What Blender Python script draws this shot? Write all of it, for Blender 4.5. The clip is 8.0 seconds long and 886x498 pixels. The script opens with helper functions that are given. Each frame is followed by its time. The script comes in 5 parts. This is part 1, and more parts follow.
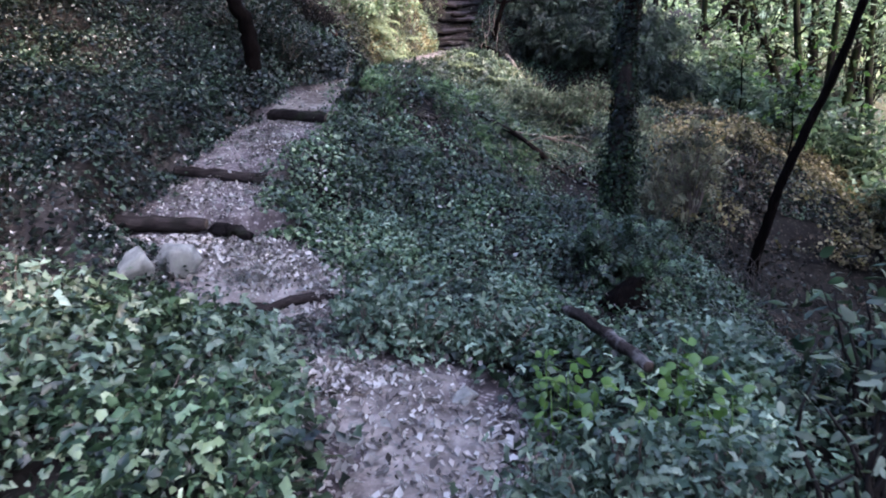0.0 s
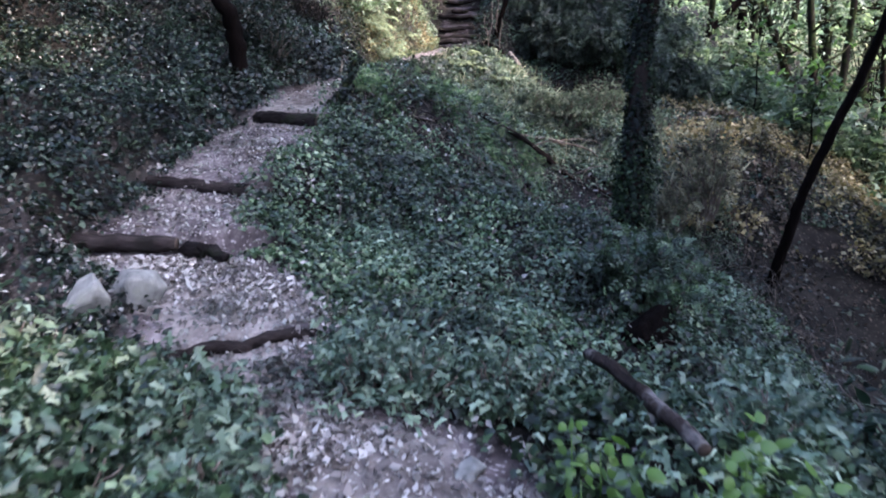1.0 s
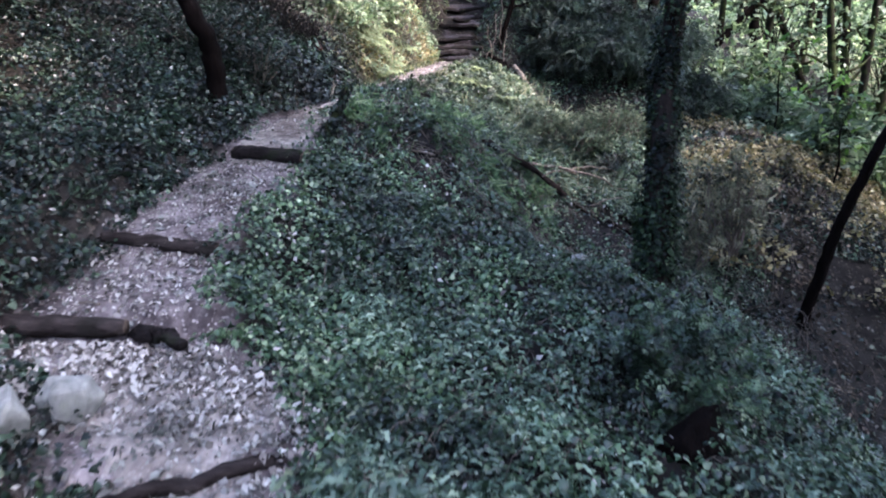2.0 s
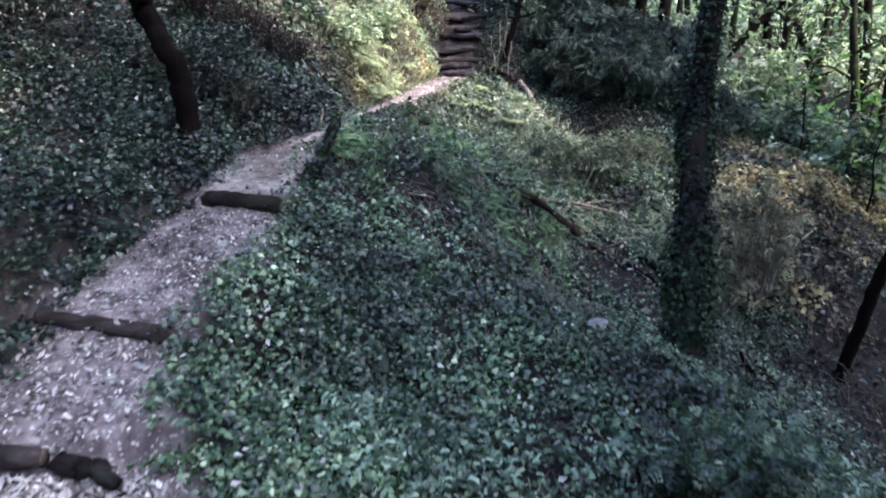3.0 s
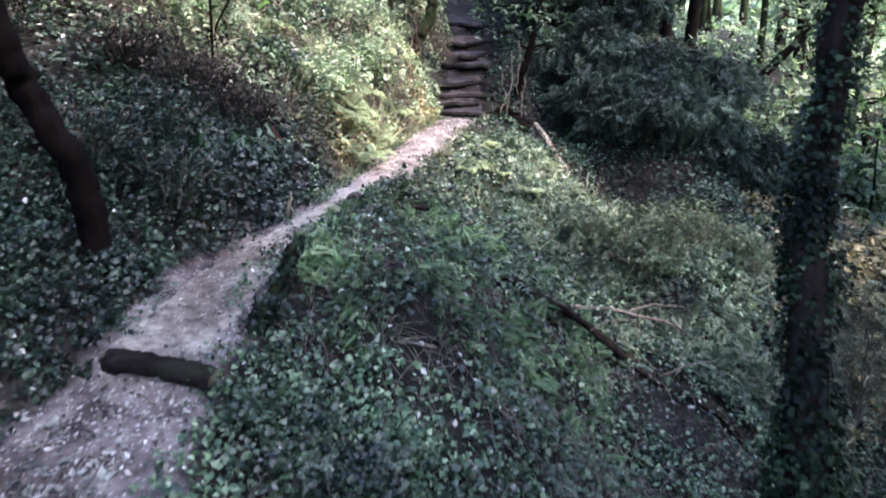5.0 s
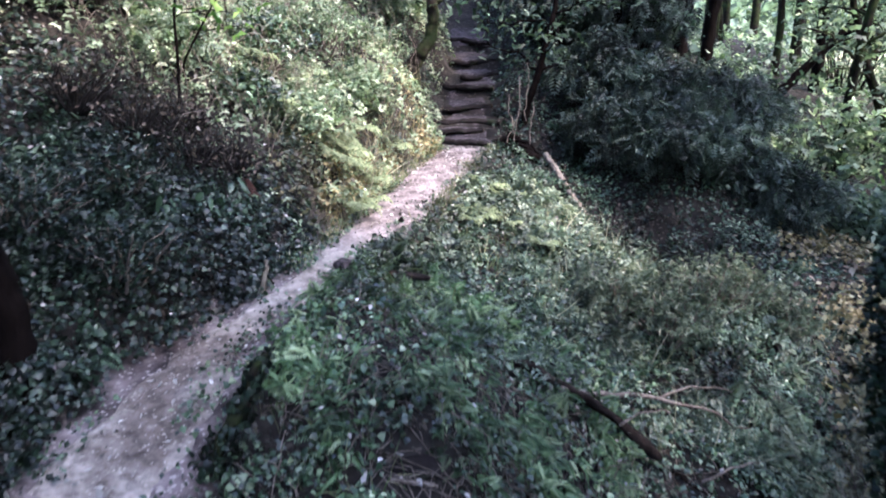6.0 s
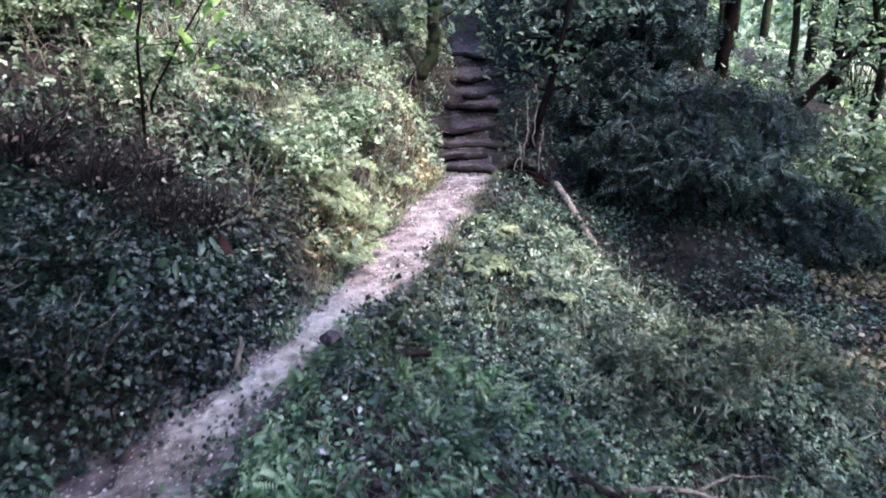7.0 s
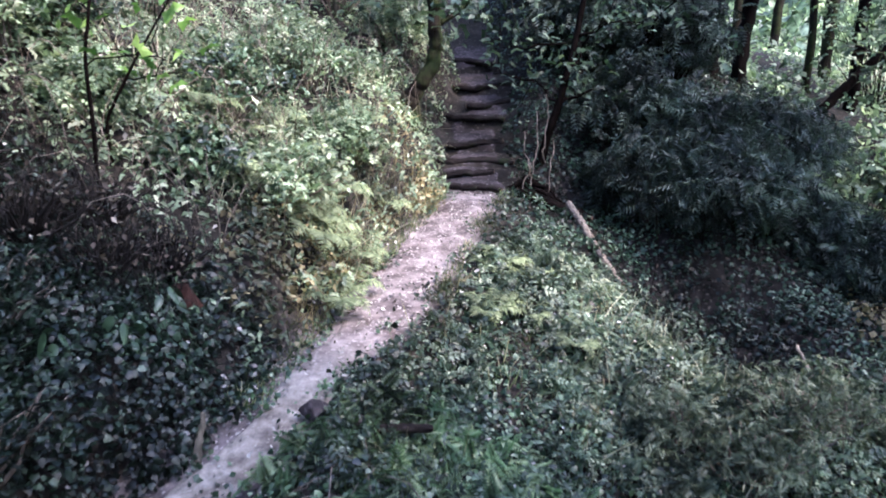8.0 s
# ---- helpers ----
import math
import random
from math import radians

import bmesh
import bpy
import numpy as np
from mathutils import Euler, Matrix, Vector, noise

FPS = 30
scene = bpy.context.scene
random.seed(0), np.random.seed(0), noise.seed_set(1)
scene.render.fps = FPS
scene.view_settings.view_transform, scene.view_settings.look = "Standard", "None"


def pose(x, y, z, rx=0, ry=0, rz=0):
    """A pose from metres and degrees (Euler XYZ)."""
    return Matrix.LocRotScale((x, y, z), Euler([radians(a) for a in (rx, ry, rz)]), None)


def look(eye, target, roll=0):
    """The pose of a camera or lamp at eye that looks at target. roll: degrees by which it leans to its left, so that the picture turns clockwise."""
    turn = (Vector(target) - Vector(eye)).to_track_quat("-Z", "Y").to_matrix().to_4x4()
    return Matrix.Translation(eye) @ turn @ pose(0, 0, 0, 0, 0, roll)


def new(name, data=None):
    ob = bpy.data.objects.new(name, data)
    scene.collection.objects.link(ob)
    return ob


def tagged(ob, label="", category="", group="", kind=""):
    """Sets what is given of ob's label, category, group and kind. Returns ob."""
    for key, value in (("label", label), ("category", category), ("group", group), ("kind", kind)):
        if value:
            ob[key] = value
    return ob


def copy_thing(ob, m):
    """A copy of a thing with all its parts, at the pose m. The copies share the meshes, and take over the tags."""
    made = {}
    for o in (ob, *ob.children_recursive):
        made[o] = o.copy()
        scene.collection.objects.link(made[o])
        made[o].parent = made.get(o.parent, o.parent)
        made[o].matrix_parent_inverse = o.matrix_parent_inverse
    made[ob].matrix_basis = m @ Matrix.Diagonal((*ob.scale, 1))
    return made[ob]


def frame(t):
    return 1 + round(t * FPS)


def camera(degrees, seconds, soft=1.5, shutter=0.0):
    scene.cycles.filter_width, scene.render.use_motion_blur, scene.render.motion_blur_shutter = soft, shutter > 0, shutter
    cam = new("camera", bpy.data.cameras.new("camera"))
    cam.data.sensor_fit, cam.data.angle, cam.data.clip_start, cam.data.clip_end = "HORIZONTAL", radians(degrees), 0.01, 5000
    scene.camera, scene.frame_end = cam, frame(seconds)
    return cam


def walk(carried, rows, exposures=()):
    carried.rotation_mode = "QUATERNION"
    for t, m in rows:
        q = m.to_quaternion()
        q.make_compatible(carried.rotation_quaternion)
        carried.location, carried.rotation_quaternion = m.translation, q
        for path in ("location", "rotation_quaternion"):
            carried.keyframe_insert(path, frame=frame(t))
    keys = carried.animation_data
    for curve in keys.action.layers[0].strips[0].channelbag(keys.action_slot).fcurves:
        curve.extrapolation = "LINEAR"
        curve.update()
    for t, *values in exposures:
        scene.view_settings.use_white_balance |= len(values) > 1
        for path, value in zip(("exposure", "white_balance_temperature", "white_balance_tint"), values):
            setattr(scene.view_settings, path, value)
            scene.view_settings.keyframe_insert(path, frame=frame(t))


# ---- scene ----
cam = camera(64.8, 8.0, soft=1.9, shutter=0.5)
METRES, EYE, TILT, LEAN, TURN = 8.0, 1.8, -16.0, 0.0, 0.0
ROWS = [
    (0.0, 0.0, 0.0, 0.0, 0.0, 0.0, 0.0),
    (0.5, -0.0, 0.0389, 0.0051, 0.01, -0.06, -0.02),
    (1.0, -0.0001, 0.0836, 0.0234, 0.02, -0.18, -0.06),
    (1.5, -0.0004, 0.1362, 0.0563, 0.04, -0.23, -0.09),
    (3.0, -0.0011, 0.3039, 0.1594, 0.09, -0.39, -0.12),
    (3.5, -0.0018, 0.3626, 0.1945, 0.11, -0.39, -0.12),
    (4.0, -0.0023, 0.4146, 0.224, 0.14, -0.41, -0.12),
    (4.5, -0.0043, 0.4848, 0.2659, 0.13, -0.4, -0.19),
    (5.0, -0.0055, 0.5465, 0.3039, 0.14, -0.41, -0.23),
    (6.5, -0.0094, 0.7211, 0.4162, 0.22, -0.39, -0.2),
    (7.0, -0.0109, 0.7671, 0.4439, 0.25, -0.34, -0.18),
    (7.5, -0.0121, 0.8212, 0.4665, 0.29, -0.27, -0.17),
    (8.0, -0.0138, 0.8697, 0.4826, 0.31, -0.23, -0.17),
]
walk(cam, [(t, pose(0, 0, EYE, TILT, LEAN, TURN) @ pose(METRES * x, METRES * y, METRES * z, 90 + pitch, roll, yaw)) for t, x, y, z, yaw, pitch, roll in ROWS], exposures=[(0.0, 1.46, 5200, 19), (3.0, 1.68, 5200, 14), (5.0, 1.74, 5200, 14), (6.5, 1.56, 4950, 18), (8.0, 1.37, 4900, 18)])

# ---- world, sun, exposure ----
SUN_ELEV, SUN_TURN = radians(52), radians(118)      # turn: clockwise from the way ahead (+y)
SUN_DIR = Vector((math.sin(SUN_TURN) * math.cos(SUN_ELEV), math.cos(SUN_TURN) * math.cos(SUN_ELEV), math.sin(SUN_ELEV)))
world = bpy.data.worlds.new("world")
scene.world = world
world.use_nodes = True
wn = world.node_tree.nodes
sky = wn.new("ShaderNodeTexSky")
sky.sky_type = "NISHITA"
sky.sun_disc = False
sky.dust_density, sky.ozone_density = 5.0, 0.4
sky.sun_elevation, sky.sun_rotation = SUN_ELEV, SUN_TURN
world.node_tree.links.new(sky.outputs[0], wn["Background"].inputs[0])
wn["Background"].inputs[1].default_value = 0.45
sun_data = bpy.data.lights.new("sun", "SUN")
sun_data.energy, sun_data.angle, sun_data.color = 5.4, radians(4.0), (1.0, 0.75, 0.46)
sun = new("sun", sun_data)
sun.matrix_world = look((0, 0, 60), Vector((0, 0, 60)) - SUN_DIR)


# ---- materials ----
def material(name, rough=0.8, spec=0.3):
    m = bpy.data.materials.new(name)
    m.use_nodes = True
    b = m.node_tree.nodes["Principled BSDF"]
    b.inputs["Roughness"].default_value = rough
    b.inputs["Specular IOR Level"].default_value = spec
    return m, m.node_tree.nodes, m.node_tree.links, b


def ramp(nodes, links, source, stops):
    r = nodes.new("ShaderNodeValToRGB")
    while len(r.color_ramp.elements) < len(stops):
        r.color_ramp.elements.new(0.5)
    for e, (p, c) in zip(r.color_ramp.elements, stops):
        e.position, e.color = p, (*c, 1)
    links.new(source, r.inputs[0])
    return r.outputs[0]


def noise_tex(nodes, links, scale, detail=4, rough=0.6, stretch=(1, 1, 1), coords="Object"):
    c = nodes.new("ShaderNodeTexCoord")
    m = nodes.new("ShaderNodeMapping")
    m.inputs["Scale"].default_value = stretch
    n = nodes.new("ShaderNodeTexNoise")
    n.inputs["Scale"].default_value, n.inputs["Detail"].default_value, n.inputs["Roughness"].default_value = scale, detail, rough
    links.new(c.outputs[coords], m.inputs[0])
    links.new(m.outputs[0], n.inputs["Vector"])
    return n.outputs["Fac"]


def mixed(nodes, links, a, b, fac, how="MIX"):
    x = nodes.new("ShaderNodeMix")
    x.data_type, x.blend_type = "RGBA", how
    for value, slot in ((fac, 0), (a, 6), (b, 7)):
        if isinstance(value, (int, float)):
            x.inputs[slot].default_value = value
        elif isinstance(value, tuple):
            x.inputs[slot].default_value = (*value, 1)
        else:
            links.new(value, x.inputs[slot])
    return x.outputs[2]


def bumped(nodes, links, bsdf, height, strength, distance=0.02):
    b = nodes.new("ShaderNodeBump")
    b.inputs["Strength"].default_value, b.inputs["Distance"].default_value = strength, distance
    links.new(height, b.inputs["Height"])
    links.new(b.outputs[0], bsdf.inputs["Normal"])


def leaf_material(name, stops, rough=0.42, spec=0.5, glow=0.3, pale=1.5):
    """Leaves that differ one from another and let some light through, with patches of painted shade and light."""
    m, n, l, b = material(name, rough, spec)
    g = n.new("ShaderNodeNewGeometry")
    col = ramp(n, l, g.outputs["Random Per Island"], stops)
    # pseudo shade and bright spots multiplied into the leaf colour by noise
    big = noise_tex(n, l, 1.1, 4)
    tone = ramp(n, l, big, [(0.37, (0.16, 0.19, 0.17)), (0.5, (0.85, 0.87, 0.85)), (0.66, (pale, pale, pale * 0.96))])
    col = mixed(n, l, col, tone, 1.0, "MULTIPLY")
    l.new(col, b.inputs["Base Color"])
    t = n.new("ShaderNodeBsdfTranslucent")
    l.new(mixed(n, l, col, (1.0, 1.12, 0.72), 1.0, "MULTIPLY"), t.inputs[0])
    x = n.new("ShaderNodeMixShader")
    x.inputs[0].default_value = glow
    l.new(b.outputs[0], x.inputs[1])
    l.new(t.outputs[0], x.inputs[2])
    l.new(x.outputs[0], n["Material Output"].inputs[0])
    return m


def bark_material(name, dark, light, moss=None, scale=9.0, rough=0.9, coat=0.35, grain_way=(1, 1, 0.22)):
    m, n, l, b = material(name, rough, 0.03)
    grain = noise_tex(n, l, scale, 6, 0.7, grain_way)
    col = ramp(n, l, grain, [(0.3, dark), (0.72, light)])
    col = mixed(n, l, col, ramp(n, l, noise_tex(n, l, 2.2, 3), [(0.35, (0.6, 0.6, 0.6)), (0.7, (1.2, 1.2, 1.2))]), 1.0, "MULTIPLY")
    if moss:
        mask = ramp(n, l, noise_tex(n, l, 3.2, 4), [(0.62 - coat * 0.5, (0, 0, 0)), (0.75 - coat * 0.4, (1, 1, 1))])
        col = mixed(n, l, col, moss, mask)
    l.new(col, b.inputs["Base Color"])
    bumped(n, l, b, grain, 0.9, 0.03)
    return m


def earth_colour(n, l, stops, fleck, scale, fleck_scale, fleck_at):
    a = noise_tex(n, l, scale, 8, 0.65)
    col = ramp(n, l, a, stops)
    tone = ramp(n, l, noise_tex(n, l, 1.3, 4), [(0.34, (0.42, 0.38, 0.37)), (0.6, (1.2, 1.2, 1.2))])
    col = mixed(n, l, col, tone, 1.0, "MULTIPLY")
    c = n.new("ShaderNodeTexCoord")
    v = n.new("ShaderNodeTexVoronoi")
    v.inputs["Scale"].default_value = fleck_scale
    l.new(c.outputs["Object"], v.inputs["Vector"])
    sep = n.new("ShaderNodeSeparateColor")
    l.new(v.outputs["Color"], sep.inputs[0])
    mask = ramp(n, l, sep.outputs[0], [(fleck_at, (0, 0, 0)), (min(1.0, fleck_at + 0.12), (1, 1, 1))])
    return mixed(n, l, col, fleck, mask), a


def earth_material(name, first, second=None, bump=0.6, third=None):
    """Earth with flecks; with a second kind of earth where the ground is trodden, a third in the open."""
    m, n, l, b = material(name, 0.95, 0.15)
    col, a = earth_colour(n, l, *first)
    if second:
        other, a2 = earth_colour(n, l, *second)
        at = n.new("ShaderNodeAttribute")
        at.attribute_name = "trodden"
        col = mixed(n, l, col, other, at.outputs["Fac"])
    if third:
        other, a3 = earth_colour(n, l, *third)
        at = n.new("ShaderNodeAttribute")
        at.attribute_name = "open"
        col = mixed(n, l, col, other, at.outputs["Fac"])
    l.new(col, b.inputs["Base Color"])
    bumped(n, l, b, a, bump, 0.03)
    return m


WOOD_SOIL = ([(0.3, (0.006, 0.005, 0.0045)), (0.55, (0.015, 0.0125, 0.011)), (0.8, (0.032, 0.027, 0.023))], (0.055, 0.046, 0.038), 7, 34, 0.88)
TRODDEN = ([(0.33, (0.026, 0.02, 0.021)), (0.46, (0.09, 0.073, 0.074)), (0.6, (0.17, 0.142, 0.143)), (0.76, (0.27, 0.232, 0.23))], (0.28, 0.246, 0.243), 5, 60, 0.86)
MEADOW = ([(0.3, (0.2, 0.23, 0.1)), (0.55, (0.36, 0.36, 0.2)), (0.8, (0.5, 0.46, 0.3))], (0.42, 0.42, 0.26), 2, 9, 0.8)
SOIL = earth_material("woodland soil", WOOD_SOIL, TRODDEN, 0.6, MEADOW)
# stairway earth with the shade over the treads put into its colour
STAIR_EARTH = earth_material("shade-darkened stair earth", ([(0.3, (0.01, 0.008, 0.009)), (0.55, (0.034, 0.028, 0.032)), (0.8, (0.1, 0.086, 0.096))], (0.09, 0.078, 0.086), 6, 34, 0.88))
DRY_EARTH = ([(0.33, (0.09, 0.076, 0.068)), (0.46, (0.185, 0.161, 0.145)), (0.6, (0.29, 0.257, 0.232)), (0.76, (0.4, 0.358, 0.325))], (0.29, 0.257, 0.232), 11, 80, 0.93)
PATH_EARTH = earth_material("trodden earth", TRODDEN, DRY_EARTH, 0.9)
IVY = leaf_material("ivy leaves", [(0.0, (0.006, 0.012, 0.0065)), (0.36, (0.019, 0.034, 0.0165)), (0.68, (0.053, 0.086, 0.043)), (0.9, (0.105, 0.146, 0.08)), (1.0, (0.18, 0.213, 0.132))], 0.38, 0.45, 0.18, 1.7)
# the palest stops paint sky glints into the bank leaves
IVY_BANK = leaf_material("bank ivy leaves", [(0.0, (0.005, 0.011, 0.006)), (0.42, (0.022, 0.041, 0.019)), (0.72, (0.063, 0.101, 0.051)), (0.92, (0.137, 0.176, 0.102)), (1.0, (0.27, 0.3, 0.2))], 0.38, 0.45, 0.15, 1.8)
# darker copy of the ivy: the bank's deep shade is in its colour
IVY_DARK = leaf_material("shade-darkened ivy leaves", [(0.0, (0.0015, 0.003, 0.002)), (0.45, (0.005, 0.0105, 0.0055)), (0.76, (0.014, 0.025, 0.0138)), (0.94, (0.035, 0.053, 0.033)), (1.0, (0.085, 0.105, 0.075))], 0.4, 0.32, 0.12, 1.7)
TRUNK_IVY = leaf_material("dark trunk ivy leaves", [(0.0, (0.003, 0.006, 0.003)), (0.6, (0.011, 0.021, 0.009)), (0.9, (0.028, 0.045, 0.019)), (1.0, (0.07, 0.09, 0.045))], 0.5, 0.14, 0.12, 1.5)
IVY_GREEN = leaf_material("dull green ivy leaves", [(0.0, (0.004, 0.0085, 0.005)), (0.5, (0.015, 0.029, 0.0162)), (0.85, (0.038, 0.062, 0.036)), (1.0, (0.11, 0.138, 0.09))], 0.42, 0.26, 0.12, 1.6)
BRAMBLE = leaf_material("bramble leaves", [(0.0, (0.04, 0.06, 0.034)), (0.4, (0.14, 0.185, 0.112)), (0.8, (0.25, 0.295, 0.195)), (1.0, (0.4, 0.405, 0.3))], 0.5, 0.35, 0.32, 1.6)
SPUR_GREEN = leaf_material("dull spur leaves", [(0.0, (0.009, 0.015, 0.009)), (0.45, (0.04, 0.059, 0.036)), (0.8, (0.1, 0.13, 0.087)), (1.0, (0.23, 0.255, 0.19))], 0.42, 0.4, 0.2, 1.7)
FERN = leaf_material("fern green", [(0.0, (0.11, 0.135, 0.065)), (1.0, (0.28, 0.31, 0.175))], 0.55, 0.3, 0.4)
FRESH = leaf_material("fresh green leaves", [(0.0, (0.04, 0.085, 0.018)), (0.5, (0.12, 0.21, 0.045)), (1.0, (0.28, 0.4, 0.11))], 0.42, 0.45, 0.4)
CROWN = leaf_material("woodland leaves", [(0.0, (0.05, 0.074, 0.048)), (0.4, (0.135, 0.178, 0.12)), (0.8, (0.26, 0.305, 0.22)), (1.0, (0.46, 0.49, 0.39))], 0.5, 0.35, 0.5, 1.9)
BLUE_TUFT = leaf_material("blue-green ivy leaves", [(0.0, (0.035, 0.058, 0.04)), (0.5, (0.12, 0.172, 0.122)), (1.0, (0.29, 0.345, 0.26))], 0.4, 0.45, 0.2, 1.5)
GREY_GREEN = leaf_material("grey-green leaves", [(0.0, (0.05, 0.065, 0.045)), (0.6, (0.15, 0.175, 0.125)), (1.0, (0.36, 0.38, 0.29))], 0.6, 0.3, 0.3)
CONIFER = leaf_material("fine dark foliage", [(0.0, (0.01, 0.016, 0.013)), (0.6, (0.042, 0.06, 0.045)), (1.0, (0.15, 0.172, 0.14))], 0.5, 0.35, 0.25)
# CROWN leaves again, darkened in colour for the shaded crowns by the stairs
SHADE_CROWN = leaf_material("shaded woodland leaves", [(0.0, (0.02, 0.034, 0.022)), (0.5, (0.055, 0.085, 0.055)), (1.0, (0.16, 0.195, 0.14))], 0.5, 0.35, 0.4, 1.6)
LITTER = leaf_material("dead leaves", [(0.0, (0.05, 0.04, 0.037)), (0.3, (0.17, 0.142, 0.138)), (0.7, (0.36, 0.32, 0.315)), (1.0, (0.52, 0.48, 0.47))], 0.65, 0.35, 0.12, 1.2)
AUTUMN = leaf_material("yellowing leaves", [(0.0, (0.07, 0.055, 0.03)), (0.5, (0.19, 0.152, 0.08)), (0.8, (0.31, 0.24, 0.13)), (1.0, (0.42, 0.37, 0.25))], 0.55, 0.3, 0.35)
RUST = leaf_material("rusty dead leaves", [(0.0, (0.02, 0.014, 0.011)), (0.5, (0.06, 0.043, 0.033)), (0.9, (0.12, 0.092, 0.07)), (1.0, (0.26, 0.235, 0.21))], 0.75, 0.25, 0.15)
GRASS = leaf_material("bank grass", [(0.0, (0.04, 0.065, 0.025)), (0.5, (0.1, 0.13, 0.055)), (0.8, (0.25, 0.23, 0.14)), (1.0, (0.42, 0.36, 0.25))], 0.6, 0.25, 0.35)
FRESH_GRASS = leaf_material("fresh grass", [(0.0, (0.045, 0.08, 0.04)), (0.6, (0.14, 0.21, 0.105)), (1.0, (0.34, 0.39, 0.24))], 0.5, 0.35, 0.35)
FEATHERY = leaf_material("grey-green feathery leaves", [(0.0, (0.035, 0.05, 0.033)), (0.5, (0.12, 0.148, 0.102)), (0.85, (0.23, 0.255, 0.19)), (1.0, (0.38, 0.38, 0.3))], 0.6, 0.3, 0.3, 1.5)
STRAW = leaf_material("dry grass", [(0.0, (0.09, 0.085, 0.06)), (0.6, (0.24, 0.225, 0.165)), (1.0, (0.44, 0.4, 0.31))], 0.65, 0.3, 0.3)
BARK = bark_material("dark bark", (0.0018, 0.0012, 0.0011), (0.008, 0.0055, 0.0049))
BROWN_BARK = bark_material("brown bark", (0.006, 0.0045, 0.004), (0.034, 0.025, 0.021))
STEM = bark_material("dark dry stems", (0.01, 0.0085, 0.0078), (0.045, 0.038, 0.035), None, 20)
MOSSY = bark_material("mossy bark", (0.005, 0.004, 0.0035), (0.026, 0.021, 0.017), (0.024, 0.031, 0.012))
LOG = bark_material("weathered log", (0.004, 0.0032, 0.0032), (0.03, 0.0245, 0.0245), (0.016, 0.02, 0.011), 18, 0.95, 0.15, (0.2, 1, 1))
FLECKED = bark_material("dark bark flecked with lichen", (0.012, 0.009, 0.008), (0.06, 0.046, 0.042), (0.26, 0.24, 0.23), 24, 0.9, 0.12, (1, 0.3, 1))
PALE_WOOD = bark_material("bare grey wood", (0.09, 0.075, 0.065), (0.29, 0.25, 0.22), None, 16)
TWIG = bark_material("dry stems", (0.07, 0.055, 0.045), (0.24, 0.2, 0.17), None, 20)
ROT = bark_material("red rotten wood", (0.012, 0.007, 0.006), (0.05, 0.024, 0.019), None, 12)
WORN_LOG = bark_material("worn grey log", (0.006, 0.0046, 0.0044), (0.056, 0.044, 0.042), (0.02, 0.017, 0.015), 14, 0.95, 0.2, (0.2, 1, 1))
GREEN_STAKE = bark_material("mossy pale stake", (0.05, 0.042, 0.032), (0.17, 0.145, 0.115), (0.12, 0.14, 0.04), 14, 0.9, 0.18)
END_GRAIN = bark_material("cut wood", (0.04, 0.03, 0.024), (0.12, 0.09, 0.072), None, 30)


def stone_material():
    m, n, l, b = material("pale stone", 0.85, 0.3)
    a = noise_tex(n, l, 9, 8, 0.6)
    col = ramp(n, l, a, [(0.3, (0.1, 0.096, 0.088)), (0.55, (0.21, 0.203, 0.188)), (0.8, (0.36, 0.35, 0.33))])
    col = mixed(n, l, col, (0.12, 0.12, 0.08), ramp(n, l, noise_tex(n, l, 4, 5), [(0.56, (0, 0, 0)), (0.7, (0.7, 0.7, 0.7))]))
    l.new(col, b.inputs["Base Color"])
    bumped(n, l, b, a, 0.5, 0.02)
    return m


STONE = stone_material()

# ---- the lie of the land ----
STEPS = [(0.28, 17.03, 1.77), (0.24, 17.37, 1.91), (0.26, 17.69, 2.03), (0.3, 18.17, 2.22), (0.34, 18.93, 2.52), (0.5, 19.4, 2.7), (0.5, 20.06, 2.95), (0.42, 21.02, 3.33)]
STAIRS = [p for (x0, y0, z0), up in zip(STEPS, (0.1, 0.1, 0.1, 0.14, 0.22, 0.13, 0.18, 0.24)) for p in ((x0, y0 - 0.04, z0 - up, 0.42), (x0, y0 + 0.04, z0, 0.42))]
PATH = [(0.1, -6, -0.1, 0.5), (0.0, 1.5, -0.02, 0.45), (-0.02, 3.0, 0.0, 0.46), (-0.32, 3.42, 0.01, 0.4), (-0.93, 3.92, 0.03, 0.25), (-1.24, 4.52, 0.05, 0.44), (-1.26, 4.65, 0.12, 0.45),
        (-1.55, 5.2, 0.17, 0.52), (-2.06, 5.76, 0.24, 0.54), (-2.06, 5.85, 0.41, 0.52), (-2.16, 6.84, 0.5, 0.46), (-2.14, 6.95, 0.63, 0.46), (-2.0, 7.6, 0.78, 0.5),
        (-1.83, 8.77, 0.9, 0.42), (-1.805, 8.87, 1.06, 0.38), (-1.77, 9.8, 1.19, 0.33), (-1.48, 10.8, 1.32, 0.18), (-1.11, 11.55, 1.41, 0.21), (-0.9, 12.25, 1.47, 0.26),
        (-0.37, 14.0, 1.6, 0.36), (0.13, 16.2, 1.73, 0.32)] + STAIRS + [(0.4, 21.6, 3.45, 0.42), (0.2, 25.0, 4.6, 0.42), (0.2, 42, 9.0, 0.42)]
PATH = np.array(PATH)
SMOOTH_PATH = PATH[[0, 1, 2, 3, 4, 5, 7, 8, 10, 12, 13, 15, 16, 17, 18, 19, 20, 21, 36, 38, 39]]
